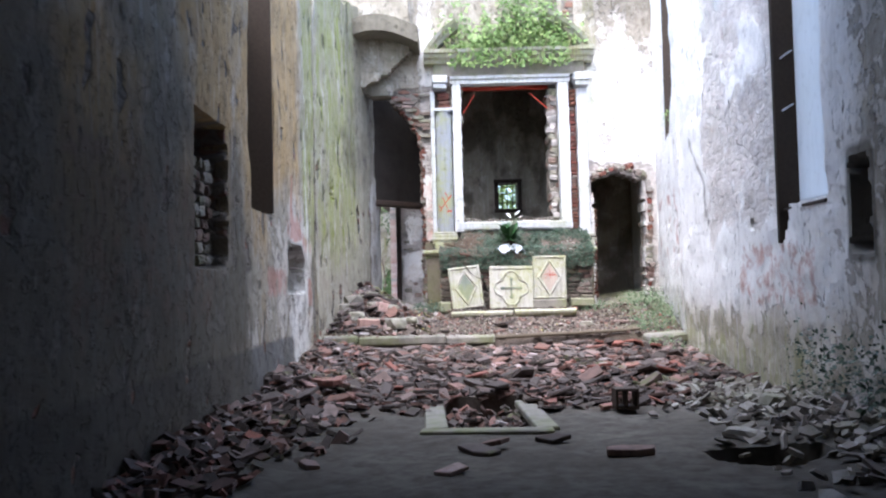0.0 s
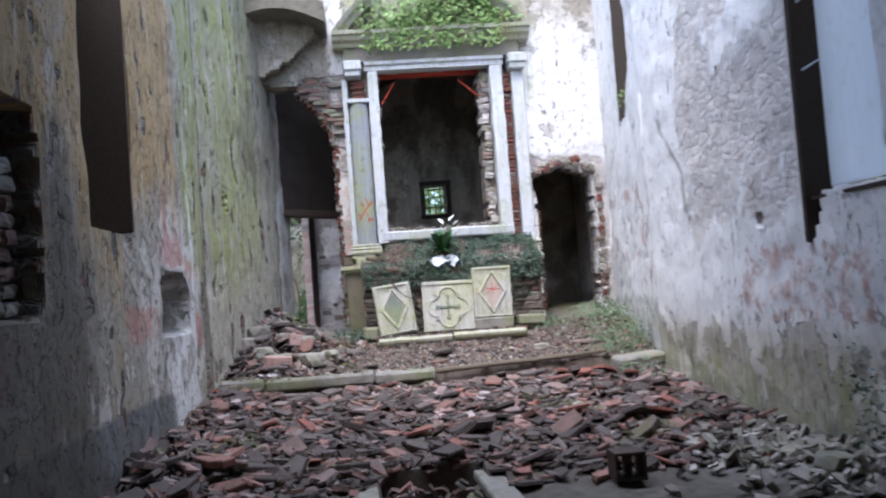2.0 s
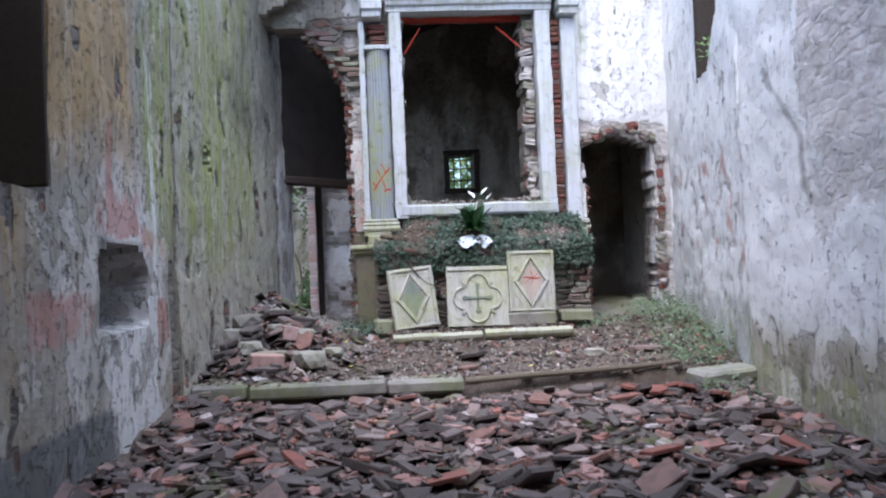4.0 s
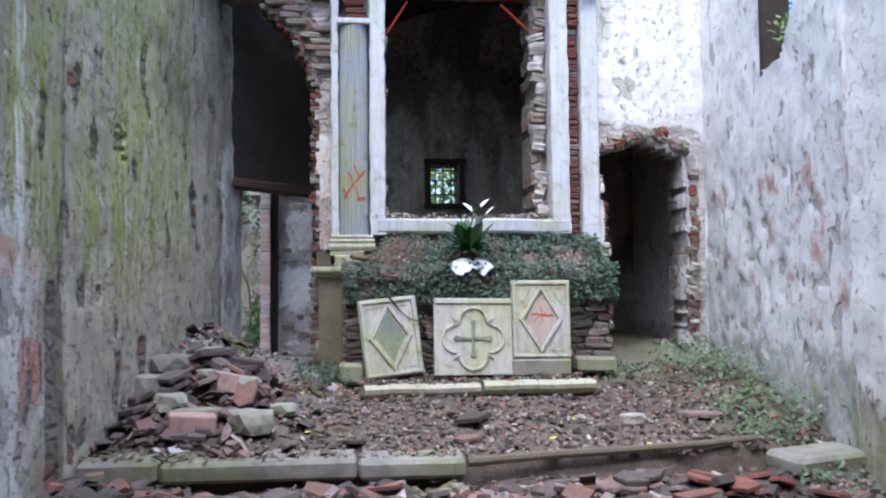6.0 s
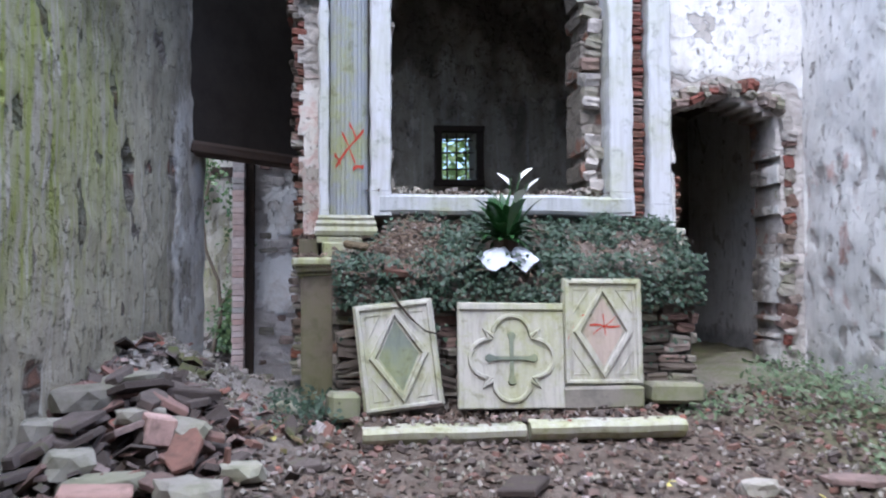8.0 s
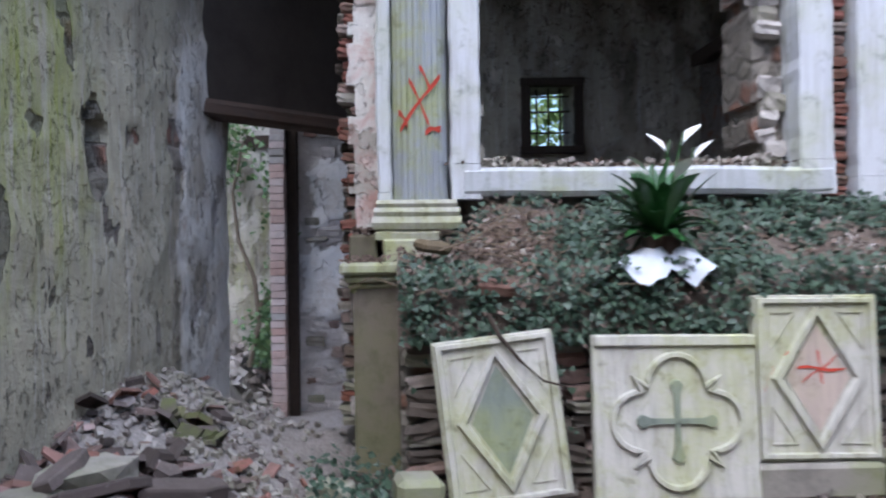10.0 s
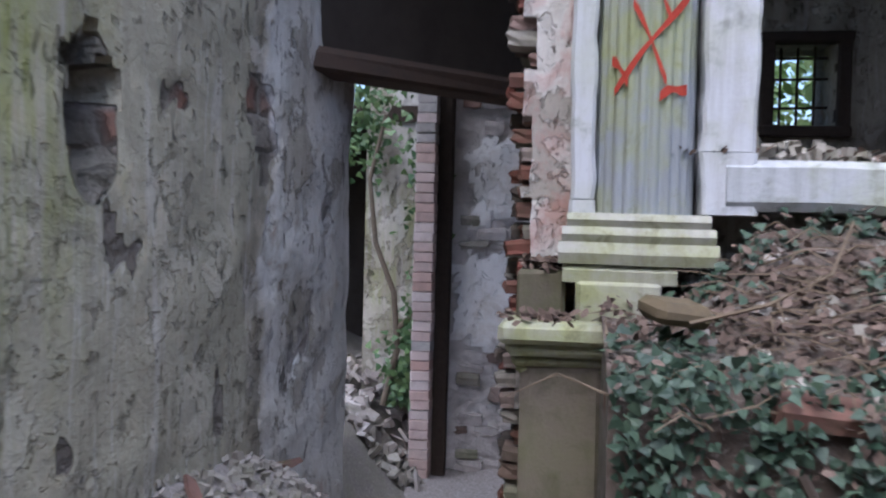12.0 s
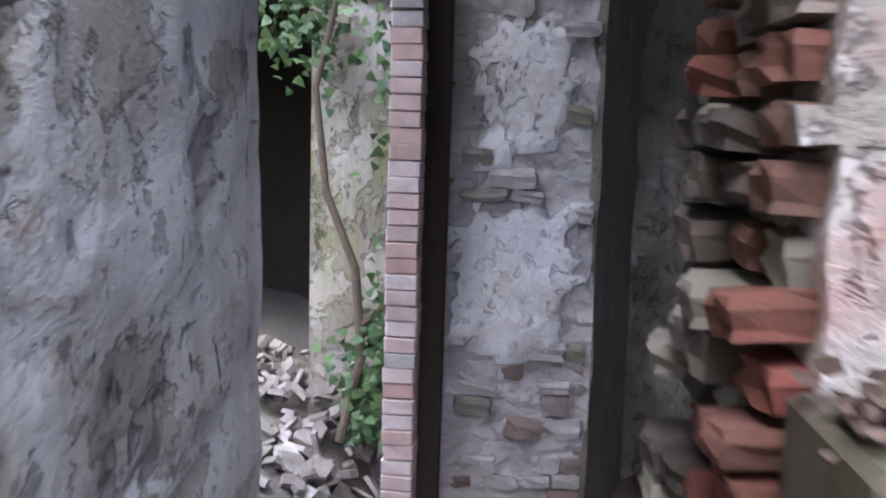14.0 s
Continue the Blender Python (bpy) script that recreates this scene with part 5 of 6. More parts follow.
r2 = random.Random(12)
for i in range(80):
    bm = bmesh.new()
    arching_leaf(bm, (1.24 + r2.gauss(0, 0.03), 15.80 + r2.gauss(0, 0.03), 2.02), r2.uniform(0, 2 * math.pi), r2.uniform(0.10, 0.34), r2.uniform(0.10, 0.52), r2.uniform(0.032, 0.055), r2.uniform(0.03, 0.2))
    leaf = part("leaf", bm, LILY_LEAF)
    leaf.data.polygons.foreach_set("use_smooth", [True] * len(leaf.data.polygons))
    under(leaf, lily)
for dx, dz, yaw in ((0.10, 0.54, 0.4), (0.03, 0.50, 2.4), (0.15, 0.46, 0.2), (-0.05, 0.38, 3.0), (0.06, 0.36, 5.2)):
    bm = bmesh.new()
    tube(bm, [(1.24, 15.8, 2.03), (1.24 + dx * 0.5, 15.78, 2.03 + dz * 0.55), (1.24 + dx, 15.77, 1.98 + dz)], 0.006, 0.004, 5)
    under(part("stem", bm, LILY_LEAF), lily)
    bm = bmesh.new()
    arching_leaf(bm, (1.24 + dx, 15.77, 1.96 + dz), yaw, 0.12, 0.10, 0.05, -0.01)
    flower = under(part("flower", bm, PETAL, None, "white spathe"), lily)
    bm = bmesh.new()
    tube(bm, [(1.24 + dx, 15.765, 1.975 + dz), (1.245 + dx, 15.76, 2.03 + dz)], 0.007, 0.004, 6)
    part("spadix", bm, WEED, flower, "greenish spadix")
bm = bmesh.new()
rows = []
for i in range(49):
    a = 2 * math.pi * i / 48
    row = []
    for k in range(6):
        t = k / 5
        r = 0.07 + t * (0.10 + 0.13 * max(0, math.cos(a + 0.3)) ** 2 + 0.17 * max(0, -math.cos(a - 0.5)) ** 2 + 0.04 * math.sin(6 * a))
        z = 2.01 - 0.09 * t - 0.05 * t * t + 0.11 * t * noise.noise((2.2 * math.cos(a), 2.2 * math.sin(a), t * 1.5)) + 0.04 * t * noise.noise((6 * math.cos(a), 6 * math.sin(a), 2))
        row.append(bm.verts.new((1.24 + r * math.cos(a), 15.78 + 0.62 * r * math.sin(a), z)))
    rows.append(row)
for a, b in zip(rows, rows[1:]):
    for k in range(5):
        bm.faces.new((a[k], a[k + 1], b[k + 1], b[k]))
wrap = part("wrapping", bm, CLOTH, None, "pale crumpled wrapping paper")
wrap.data.polygons.foreach_set("use_smooth", [True] * len(wrap.data.polygons))
under(wrap, lily)

stone_thing("stone_block", [("block", (-0.25, 16.6, 2.01), (0.16, 0.24, 0.17), (0, 0, 0), 0.012)], rock_material("brown_stone", (0.12, 0.10, 0.08), (0.14, 0.115, 0.09), 0.3, 1.6, "object"), "brown stone block under dead leaves beside the column", "stone block")
# a flat brick slab and twigs on the altar's corner
stone_thing("loose_slab", [("slab", (0.12, 15.98, 2.02), (0.17, 0.14, 0.06), (8, 6, 25), 0.02)], rock_material("brown_slab", (0.13, 0.10, 0.06), (0.15, 0.115, 0.07), 0.4, 1.5, "object"), "loose brown slab lying on the altar corner", "slab")
stone_thing("loose_brick", [("brick", (0.42, 15.72, 1.82), (0.22, 0.1, 0.06), (20, 5, 5), 0.01)], BRICK, "red brick showing through the ivy", "brick")
stone_thing("loose_stone", [("stone", (0.06, 15.80, 1.62), (0.20, 0.12, 0.05), (0, 5, 8), 0.02)], STUCCO, "white stone chip on the altar edge", "stone")
bm = bmesh.new()
tube(bm, [(0.36, 15.62, 1.70), (0.41, 15.575, 1.60), (0.50, 15.555, 1.49), (0.60, 15.53, 1.40), (0.71, 15.525, 1.37)], 0.013, 0.005, 6)
tagged(part("trailing_vine", bm, DARKWOOD), "dark woody vine trailing over the leaning carved panel", "vine")
bm = bmesh.new()
tube(bm, [(0.15, 15.9, 2.0), (0.32, 15.82, 2.06), (0.46, 15.80, 2.14), (0.52, 15.85, 2.27)], 0.006, 0.003, 5)
tagged(part("dry_stem", bm, TWIG), "pale dry stem arching over the altar corner", "stem")


# ---- outside, through the openings ----
def bank(x, y):
    return 0.95 + 0.35 * clamp((-1.6 - x) / 1.5) + 0.06 * fbm(x * 2, y * 2) - 0.42 * clamp((x + 1.5) / 0.35)


verts, faces = [], []
for j in range(41):
    for i in range(61):
        x, y = -7.5 + 6.4 * i / 60, 17.6 + 6.0 * j / 40
        verts.append((x, y, bank(x, y)))
for j in range(40):
    for i in range(60):
        a = j * 61 + i
        faces.append((a, a + 1, a + 62, a + 61))
bank_ob = raw("bank", verts, faces, GROUND, None, True)
bank_wear = bank_ob.data.attributes.new("wear", "FLOAT_COLOR", "POINT")
bank_wear.data.foreach_set("color", np.array([(0, 0.5 * clamp((x + 3.2) / 1.0), 0.3, 0) for x, y, z in verts], np.float32).ravel())
tagged(bank_ob, "bank of earth and rubble outside the opening", "ground", kind="structure")

tagged(masonry("buttress", (-1.66, 19.95), (-1.0, 20.1), 0.6, 3.6, 0.6, None, lambda u, z: (0.6 * clamp(fbm(u * 3, z * 2, 3)), 0.5 * clamp((2.75 + 0.5 * (0.3 - u) - z) / 0.4) * clamp((z - 1.15) / 0.3), 0.05, 0.45 * clamp(0.2 + fbm(u * 4, z * 3, 8)) * clamp((2.6 - z) / 0.3)), lambda u, z: (0, 0, 0.35 + 0.6 * clamp((z - 2.5) / 0.4) * clamp((u - 0.15) / 0.15), 0.4), 0.04, 0.05), "mossy outer buttress with ivy and white lime patches", "buttress", kind="structure")

bm = bmesh.new()
tube(bm, [(-1.42, 19.6, 0.95), (-1.33, 19.62, 1.35), (-1.36, 19.6, 1.75), (-1.50, 19.6, 2.1), (-1.55, 19.6, 2.55), (-1.45, 19.62, 3.0)], 0.024, 0.014, 8)
tube(bm, [(-1.33, 19.62, 1.5), (-1.22, 19.6, 1.6), (-1.12, 19.58, 1.68)], 0.022, 0.012, 7)
vine = tagged(part("ivy_vine", bm, BARK), "pale woody ivy stem climbing the buttress", "vine")
r3 = random.Random(31)
vl = []
for _ in range(650):
    vl.append(((r3.gauss(-1.22, 0.09), 19.55 + 0.2 * r3.random(), 0.95 + abs(r3.gauss(0, 0.3))), (0, -1, 0.3)))
for _ in range(380):
    vl.append(((r3.gauss(-1.62, 0.13), 19.5 + 0.4 * r3.random(), 3.0 + r3.gauss(0, 0.2)), (0.2, -1, 0.3)))
for _ in range(90):
    vl.append(((r3.gauss(-1.15, 0.1), 19.5, 2.55 + r3.gauss(0, 0.2)), (0, -1, 0.3)))
tagged(leaves("ivy", vl, IVY_LIT, "ivy", (0.03, 0.065), 33), "green ivy leaves climbing round the opening", "ivy", kind="stuff")


def tree(x, y, z, h, spread, seed):
    r = random.Random(seed)
    root = tagged(empty("tree", x, y, z), "leafy woodland tree beyond the ruined walls", "tree", "trees outside")
    bm = bmesh.new()
    tube(bm, [(x, y, z - 0.5), (x + 0.1, y, z + h * 0.3), (x + r.gauss(0, 0.3), y, z + h * 0.6), (x + r.gauss(0, 0.4), y, z + h * 0.9)], 0.16, 0.04, 9)
    pts = []
    for k in range(9):
        a, zz = r.uniform(0, 6.28), z + h * r.uniform(0.15, 0.85)
        tip = (x + spread * math.cos(a), y + spread * math.sin(a), zz + r.uniform(0.2, 0.9))
        tube(bm, [(x, y, zz), ((x + tip[0]) / 2, (y + tip[1]) / 2, zz + 0.35), tip], 0.05, 0.012, 6)
        for _ in range(420):
            t = r.random()
            c = Vector((x, y, zz)).lerp(Vector(tip), 0.35 + 0.75 * t)
            pts.append(((c.x + r.gauss(0, 0.35), c.y + r.gauss(0, 0.35), c.z + r.gauss(0, 0.35)), (0, -0.5, 0.8)))
    under(part("trunk", bm, BARK), root)
    under(leaves("crown", pts, FRESH, "oval", (0.08, 0.16), seed), root)


tree(1.4, 23.8, 0, 6.5, 1.6, 41)
tree(3.2, 25.5, 0, 7.5, 1.9, 42)
tree(-0.8, 26.5, 0, 8.0, 2.0, 43)
tree(7.6, 14.6, 0, 6.5, 1.5, 47)


def thicket(name, n, area, seed, label, material, size):
    r = random.Random(seed)
    pts = []
    while len(pts) < n:
        p = (r.uniform(area[0], area[1]), r.uniform(area[2], area[3]), r.uniform(area[4], area[5]))
        if fbm(p[0] * 0.9, p[1] * 0.9, p[2] * 0.9) > -0.15:
            pts.append((p, (0, -0.7, 0.6)))
    return tagged(leaves(name, pts, material, "oval", size, seed), label, "thicket", kind="stuff")


# added walls and roof that keep the gap beyond the buttress dark
tagged(masonry("wall_void_north", (-4.2, 22.3), (-1.0, 22.3), 0.4, 3.3, 0.3, None, None, None, 0.04, 0.12, 1, None, SHADE_DARK), "added back wall of the dark void, shade in its colour", "wall", kind="structure")
tagged(masonry("wall_void_west", (-4.2, 19.2), (-4.2, 22.3), 0.4, 3.3, 0.3, None, None, None, 0.04, 0.12, 1, None, SHADE_DARK), "added side wall of the dark void, shade in its colour", "wall", kind="structure")
roof_slab("ceiling_void", -4.5, -1.05, 20.0, 22.6, 3.0, 0.12, "added dark roof shading the void, under ivy")
thicket("thicket", 2600, (-4.2, -1.2, 19.95, 20.7, 2.85, 4.1), 61, "ivy hanging over the edge of the added dark roof", IVY_LIT, (0.04, 0.09))
thicket("thicket", 2600, (-0.2, 3.6, 22.2, 23.6, 1.6, 5.8), 64, "bright green thicket outside the apse window", FRESH, (0.1, 0.2))
thicket("thicket", 6500, (4.9, 6.6, 12.8, 18.5, 3.0, 9.0), 62, "dark green thicket outside the broken window", IVY, (0.1, 0.18))
thicket("thicket", 260, (3.72, 4.3, 13.75, 14.5, 3.8, 4.05), 63, "ivy growing over the broken window's sill", FRESH, (0.03, 0.07))


# ---- rubble: tiles, stones, shards ----
def shard_mesh(name, seed, material, lx, ly, t):
    """A broken flat piece: an irregular outline with thickness."""
    r = random.Random(seed)
    n = r.choice((4, 4, 5, 6))
    pts = []
    for k in range(n):
        a = 2 * math.pi * (k + r.uniform(-0.18, 0.18)) / n + 0.78
        s = r.uniform(0.8, 1.1)
        pts.append((max(-1, min(1, 1.3 * math.cos(a))) * lx / 2 * s, max(-1, min(1, 1.3 * math.sin(a))) * ly / 2 * s))
    bm = bmesh.new()
    low = [bm.verts.new((x, y, 0)) for x, y in pts]
    mid = [bm.verts.new((x * 1.01, y * 1.01, t * 0.8)) for x, y in pts]
    top = [bm.verts.new((x * 0.95, y * 0.95, t + r.uniform(-0.003, 0.003))) for x, y in pts]
    bm.faces.new(low[::-1])
    bm.faces.new(top)
    for a, b in ((low, mid), (mid, top)):
        for k in range(n):
            bm.faces.new((a[k], a[(k + 1) % n], b[(k + 1) % n], b[k]))
    me = bpy.data.meshes.new(name)
    bm.to_mesh(me)
    bm.free()
    me.materials.append(material)
    return me


tiles = [shard_mesh("broken_tile", 100 + k, TILE, *size) for k, size in enumerate(((0.34, 0.2, 0.028), (0.28, 0.2, 0.03), (0.22, 0.16, 0.028), (0.38, 0.17, 0.03), (0.2, 0.13, 0.025), (0.26, 0.24, 0.035), (0.3, 0.14, 0.045), (0.17, 0.14, 0.03)))]
rt = random.Random(77)
spots = []


def scatter_tile(x, y, extra, label, group, tilt=14, scale=1.0):
    ob = new("broken_tile", rt.choice(tiles))
    near = sum(1 for a, b in spots if abs(a - x) < 0.17 and abs(b - y) < 0.17)
    spots.append((x, y))
    z = height(x, y) + 0.004 + 0.022 * min(near, 4) + extra
    ob.matrix_basis = pose(x, y, z, rt.gauss(0, tilt), rt.gauss(0, tilt), rt.uniform(0, 360)) @ Matrix.Scale(scale * rt.uniform(0.85, 1.4), 4)
    tagged(ob, label, "roof tile", group)


count = 0
while count < 235:
    x, y = rt.uniform(-1.75, 3.4), 9.0 + 3.95 * rt.random()
    if x > 3.0 and y < 9.6 and rt.random() < 0.7:
        continue
    scatter_tile(x, y, 0.0, "broken clay roof tile lying on the nave floor", "fallen roof tiles")
    count += 1
for _ in range(34):
    scatter_tile(rt.uniform(-1.8, -0.7), rt.uniform(13.6, 15.2), 0.05 + 0.05 * rt.random(), "broken clay tile in the heap by the mossy wall", "heaped roof tiles", 20)
for _ in range(26):
    scatter_tile(rt.uniform(-1.8, -0.9), rt.uniform(8.2, 9.6), 0.03, "broken clay tile heaped along the wall", "heaped roof tiles", 20)
for x, y in ((0.3, 6.6), (0.42, 6.75), (0.1, 5.9), (0.9, 7.0), (1.4, 6.4), (2.3, 14.0), (1.0, 14.1), (0.9, 13.7), (-0.2, 14.6), (0.0, 13.6), (2.9, 14.0)):
    scatter_tile(x, y, 0.01, "single broken clay tile on the bare floor", "stray roof tiles", 5)


REDTILE = rock_material("fresh_red_clay", (0.26, 0.095, 0.07), (0.21, 0.10, 0.08), 0.0, 1.0, "object")
red_tiles = [shard_mesh("broken_tile", 140 + k, REDTILE, *size) for k, size in enumerate(((0.3, 0.2, 0.03), (0.24, 0.2, 0.03), (0.34, 0.16, 0.03)))]
for x, y in ((2.3, 12.7), (2.5, 12.5), (2.65, 12.75), (2.2, 12.45), (2.8, 12.55), (2.45, 12.85), (3.0, 12.3), (1.9, 10.6), (2.6, 10.2), (2.9, 10.6), (0.4, 10.4), (-0.6, 10.9), (0.2, 12.8), (-1.0, 11.2)):
    ob = new("broken_tile", rt.choice(red_tiles))
    ob.matrix_basis = pose(x, y, height(x, y) + 0.07, rt.gauss(0, 14), rt.gauss(0, 14), rt.uniform(0, 360))
    tagged(ob, "bright red broken clay tile among brown ones", "roof tile", "fallen red tiles")


def shard_stuff(name, n, place, size, material, label, seed, tilt=0.35):
    """Many small irregular pieces in one mesh."""
    r = random.Random(seed)
    verts, faces = [], []
    for _ in range(n):
        x, y, z = place(r)
        lx, ly, t = r.uniform(*size), r.uniform(*size) * 0.7, r.uniform(0.014, 0.035)
        m = pose(x, y, z, math.degrees(r.gauss(0, tilt)), math.degrees(r.gauss(0, tilt)), r.uniform(0, 360))
        k = len(verts)
        sides = r.choice((4, 4, 5))
        ring = [(lx / 2 * (1 + r.uniform(-0.25, 0.2)) * math.cos(2 * math.pi * q / sides + 0.6), ly / 2 * (1 + r.uniform(-0.25, 0.2)) * math.sin(2 * math.pi * q / sides + 0.6)) for q in range(sides)]
        for h, s in ((0, 1.0), (t, 0.92)):
            verts += [tuple(m @ Vector((a * s, b * s, h))) for a, b in ring]
        faces.append(tuple(range(k + sides, k + 2 * sides)))
        for q in range(sides):
            faces.append((k + q, k + (q + 1) % sides, k + sides + (q + 1) % sides, k + sides + q))
    return tagged(raw(name, verts, faces, material), label, "rubble", kind="stuff")


def on_field(r):
    while True:
        x, y = r.uniform(-1.8, 3.45), 8.6 + 4.35 * r.random()
        if 0.0 < x < 0.95 and y < 9.3:
            continue
        if y < 9.2 and r.random() > (y - 8.4) / 0.8:
            continue
        return x, y, height(x, y) + 0.05 * r.random() ** 1.5


def left_heap(r):
    y = r.uniform(4.3, 10.5)
    x = -1.85 + abs(r.gauss(0, 0.45)) * (0.6 + 0.5 * clamp((y - 5) / 3))
    return x, y, height(x, y) + 0.10 * r.random() * clamp((-0.8 - x))


def right_heap(r):
    y = r.uniform(5.0, 9.6)
    x = 3.5 - abs(r.gauss(0, 0.5))
    return x, y, height(x, y) + 0.08 * r.random()


def pit_fill(r):
    x, y = r.uniform(0.08, 0.78), r.uniform(7.66, 9.2)
    return x, y, -0.24 + 0.10 * r.random() + 0.12 * clamp((y - 8.2))


def choir_heap(r):
    x, y = r.gauss(-1.25, 0.42), r.gauss(14.7, 0.75)
    x, y = max(-1.8, x), max(13.3, y)
    return x, y, height(x, y) + 0.10 * r.random() ** 2


def choir_floor(r):
    x, y = r.uniform(-1.8, 3.7), r.uniform(13.2, 16.4)
    return x, y, height(x, y) + 0.004


def outside(r):
    x, y = r.uniform(-2.4, -1.05), r.uniform(18.9, 20.35)
    return x, y, bank(x, y) + 0.06 * r.random() + 0.12 * clamp((y - 19.5) * 2) * (1 if x > -1.75 else 1.4)


def passage(r):
    x, y = min(max(r.gauss(-1.4, 0.4), -1.75), -0.3), r.gauss(16.6, 0.7)
    return x, y, height(x, y) + 0.003


shard_stuff("tile_shards", 1900, on_field, (0.10, 0.32), TILE_STUFF, "broken roof tile shards covering the nave", 201, 0.25)
shard_stuff("tile_shards", 1500, on_field, (0.03, 0.10), TILE_STUFF, "small clay chips between the fallen tiles", 202, 0.4)
shard_stuff("tile_shards", 900, left_heap, (0.08, 0.26), TILE_STUFF, "heap of dark tile shards along the wall", 203, 0.45)
shard_stuff("stone_rubble", 800, right_heap, (0.05, 0.22), SHARD, "pale mortar and stone rubble along the wall", 204, 0.5)
shard_stuff("stone_rubble", 220, pit_fill, (0.06, 0.2), TILE_STUFF, "stones and shards filling the tomb opening", 205, 0.5)
shard_stuff("tile_shards", 420, choir_heap, (0.08, 0.26), TILE_STUFF, "heap of tile and stone pieces by the mossy wall", 206, 0.5)
shard_stuff("tile_shards", 1100, choir_floor, (0.03, 0.11), TILE_STUFF, "small clay shards among the dead leaves", 210, 0.3)
shard_stuff("mortar_chips", 1500, choir_floor, (0.015, 0.06), SHARD, "pale mortar chips among dead leaves", 207, 0.4)
shard_stuff("stone_rubble", 380, outside, (0.05, 0.2), SHARD, "pale limed rubble at the foot of the buttress", 209, 0.6)
shard_stuff("mortar_chips", 1500, passage, (0.015, 0.07), SHARD, "grey mortar crumbs in the side passage", 208, 0.4)


def sill_bits(r):
    x = r.choice((0.45 + abs(r.gauss(0, 0.16)), 2.15 - abs(r.gauss(0, 0.14)), r.uniform(0.4, 2.2)))
    return x, r.uniform(16.52, 17.05), 2.468 + 0.05 * r.random() ** 2


shard_stuff("stone_rubble", 330, sill_bits, (0.02, 0.085), SHARD, "mortar crumbs and brick chips on the opening's sill", 211, 0.5)


def altar_bits(r):
    x, y = r.choice((r.uniform(0.0, 2.7), r.gauss(2.2, 0.3), r.gauss(0.5, 0.2))), r.uniform(15.72, 16.45)
    x = min(max(x, -0.03), 2.7)
    return x, y, mound_z(x, y) - 0.012


shard_stuff("stone_rubble", 170, altar_bits, (0.02, 0.09), SHARD, "crumbled mortar and stones among the altar ivy", 212, 0.5)


def rough_stone(name, x, y, size, seed, material, label, group="", category="stone", lift=0.0):
    """A chipped natural stone resting on the ground."""
    bm = bmesh.new()
    bmesh.ops.create_icosphere(bm, subdivisions=2, radius=1.0)
    for v in bm.verts:
        f = 1 + 0.42 * noise.noise(v.co * 1.6 + Vector((seed, 0, 0))) + 0.16 * noise.noise(v.co * 4 + Vector((0, seed, 0)))
        c = Vector([max(-0.84, min(0.84, q)) for q in v.co * f])
        c.z = max(-0.6, min(0.6, c.z))
        v.co = Vector((c.x * size[0], c.y * size[1], c.z * size[2])) / 1.4
    bmesh.ops.rotate(bm, matrix=Matrix.Rotation(seed * 1.7, 3, "Z"), verts=bm.verts)
    bmesh.ops.translate(bm, vec=(x, y, height(x, y) + size[2] * 0.4 + lift), verts=bm.verts)
    return tagged(part(name, bm, material), label, category, group)


for k, (x, y, sx, sy, sz, lift) in enumerate(((-1.45, 14.25, 0.34, 0.22, 0.16, 0.0), (-1.2, 14.0, 0.36, 0.22, 0.12, 0.02), (-0.75, 13.85, 0.32, 0.24, 0.2, 0.0), (-1.5, 14.8, 0.36, 0.26, 0.16, 0.08), (-0.95, 14.55, 0.4, 0.2, 0.12, 0.06), (-1.3, 15.1, 0.34, 0.24, 0.14, 0.06), (-0.55, 14.3, 0.22, 0.18, 0.12, 0.0), (-1.65, 14.4, 0.2, 0.2, 0.24, 0.05), (-0.4, 15.9, 0.2, 0.16, 0.12, 0.0), (-0.25, 18.6, 0.3, 0.2, 0.12, 0.0), (2.3, 14.0, 0.18, 0.14, 0.09, 0.0), (3.0, 7.9, 0.24, 0.2, 0.18, 0.0), (3.1, 8.6, 0.26, 0.2, 0.12, 0.0), (2.4, 6.9, 0.3, 0.16, 0.1, 0.0), (-1.15, 14.6, 0.24, 0.12, 0.1, 0.12))):
    rough_stone("rubble_stone", x, y, (sx, sy, sz), k + 3, STONE, "mossy grey rubble stone lying in the debris", "rubble stones", "stone", lift)
stone_thing("pink_brick", [("brick", (-1.02, 14.45, 0.93), (0.16, 0.22, 0.16), (0, 12, 20), 0.012)], rock_material("pink_plaster", (0.5, 0.32, 0.28), (0.55, 0.38, 0.34), 0.0, 1.0, "object"), "broken block with pink painted plaster in the heap", "brick")
stone_thing("ribbed_tile", [("tile", (-1.18, 13.78, 0.70), (0.34, 0.24, 0.13), (0, 4, 12), 0.012)], rock_material("pink_clay", (0.42, 0.26, 0.22), (0.46, 0.3, 0.26), 0.0, 1.0, "object"), "pink ribbed clay block on the heap", "tile")

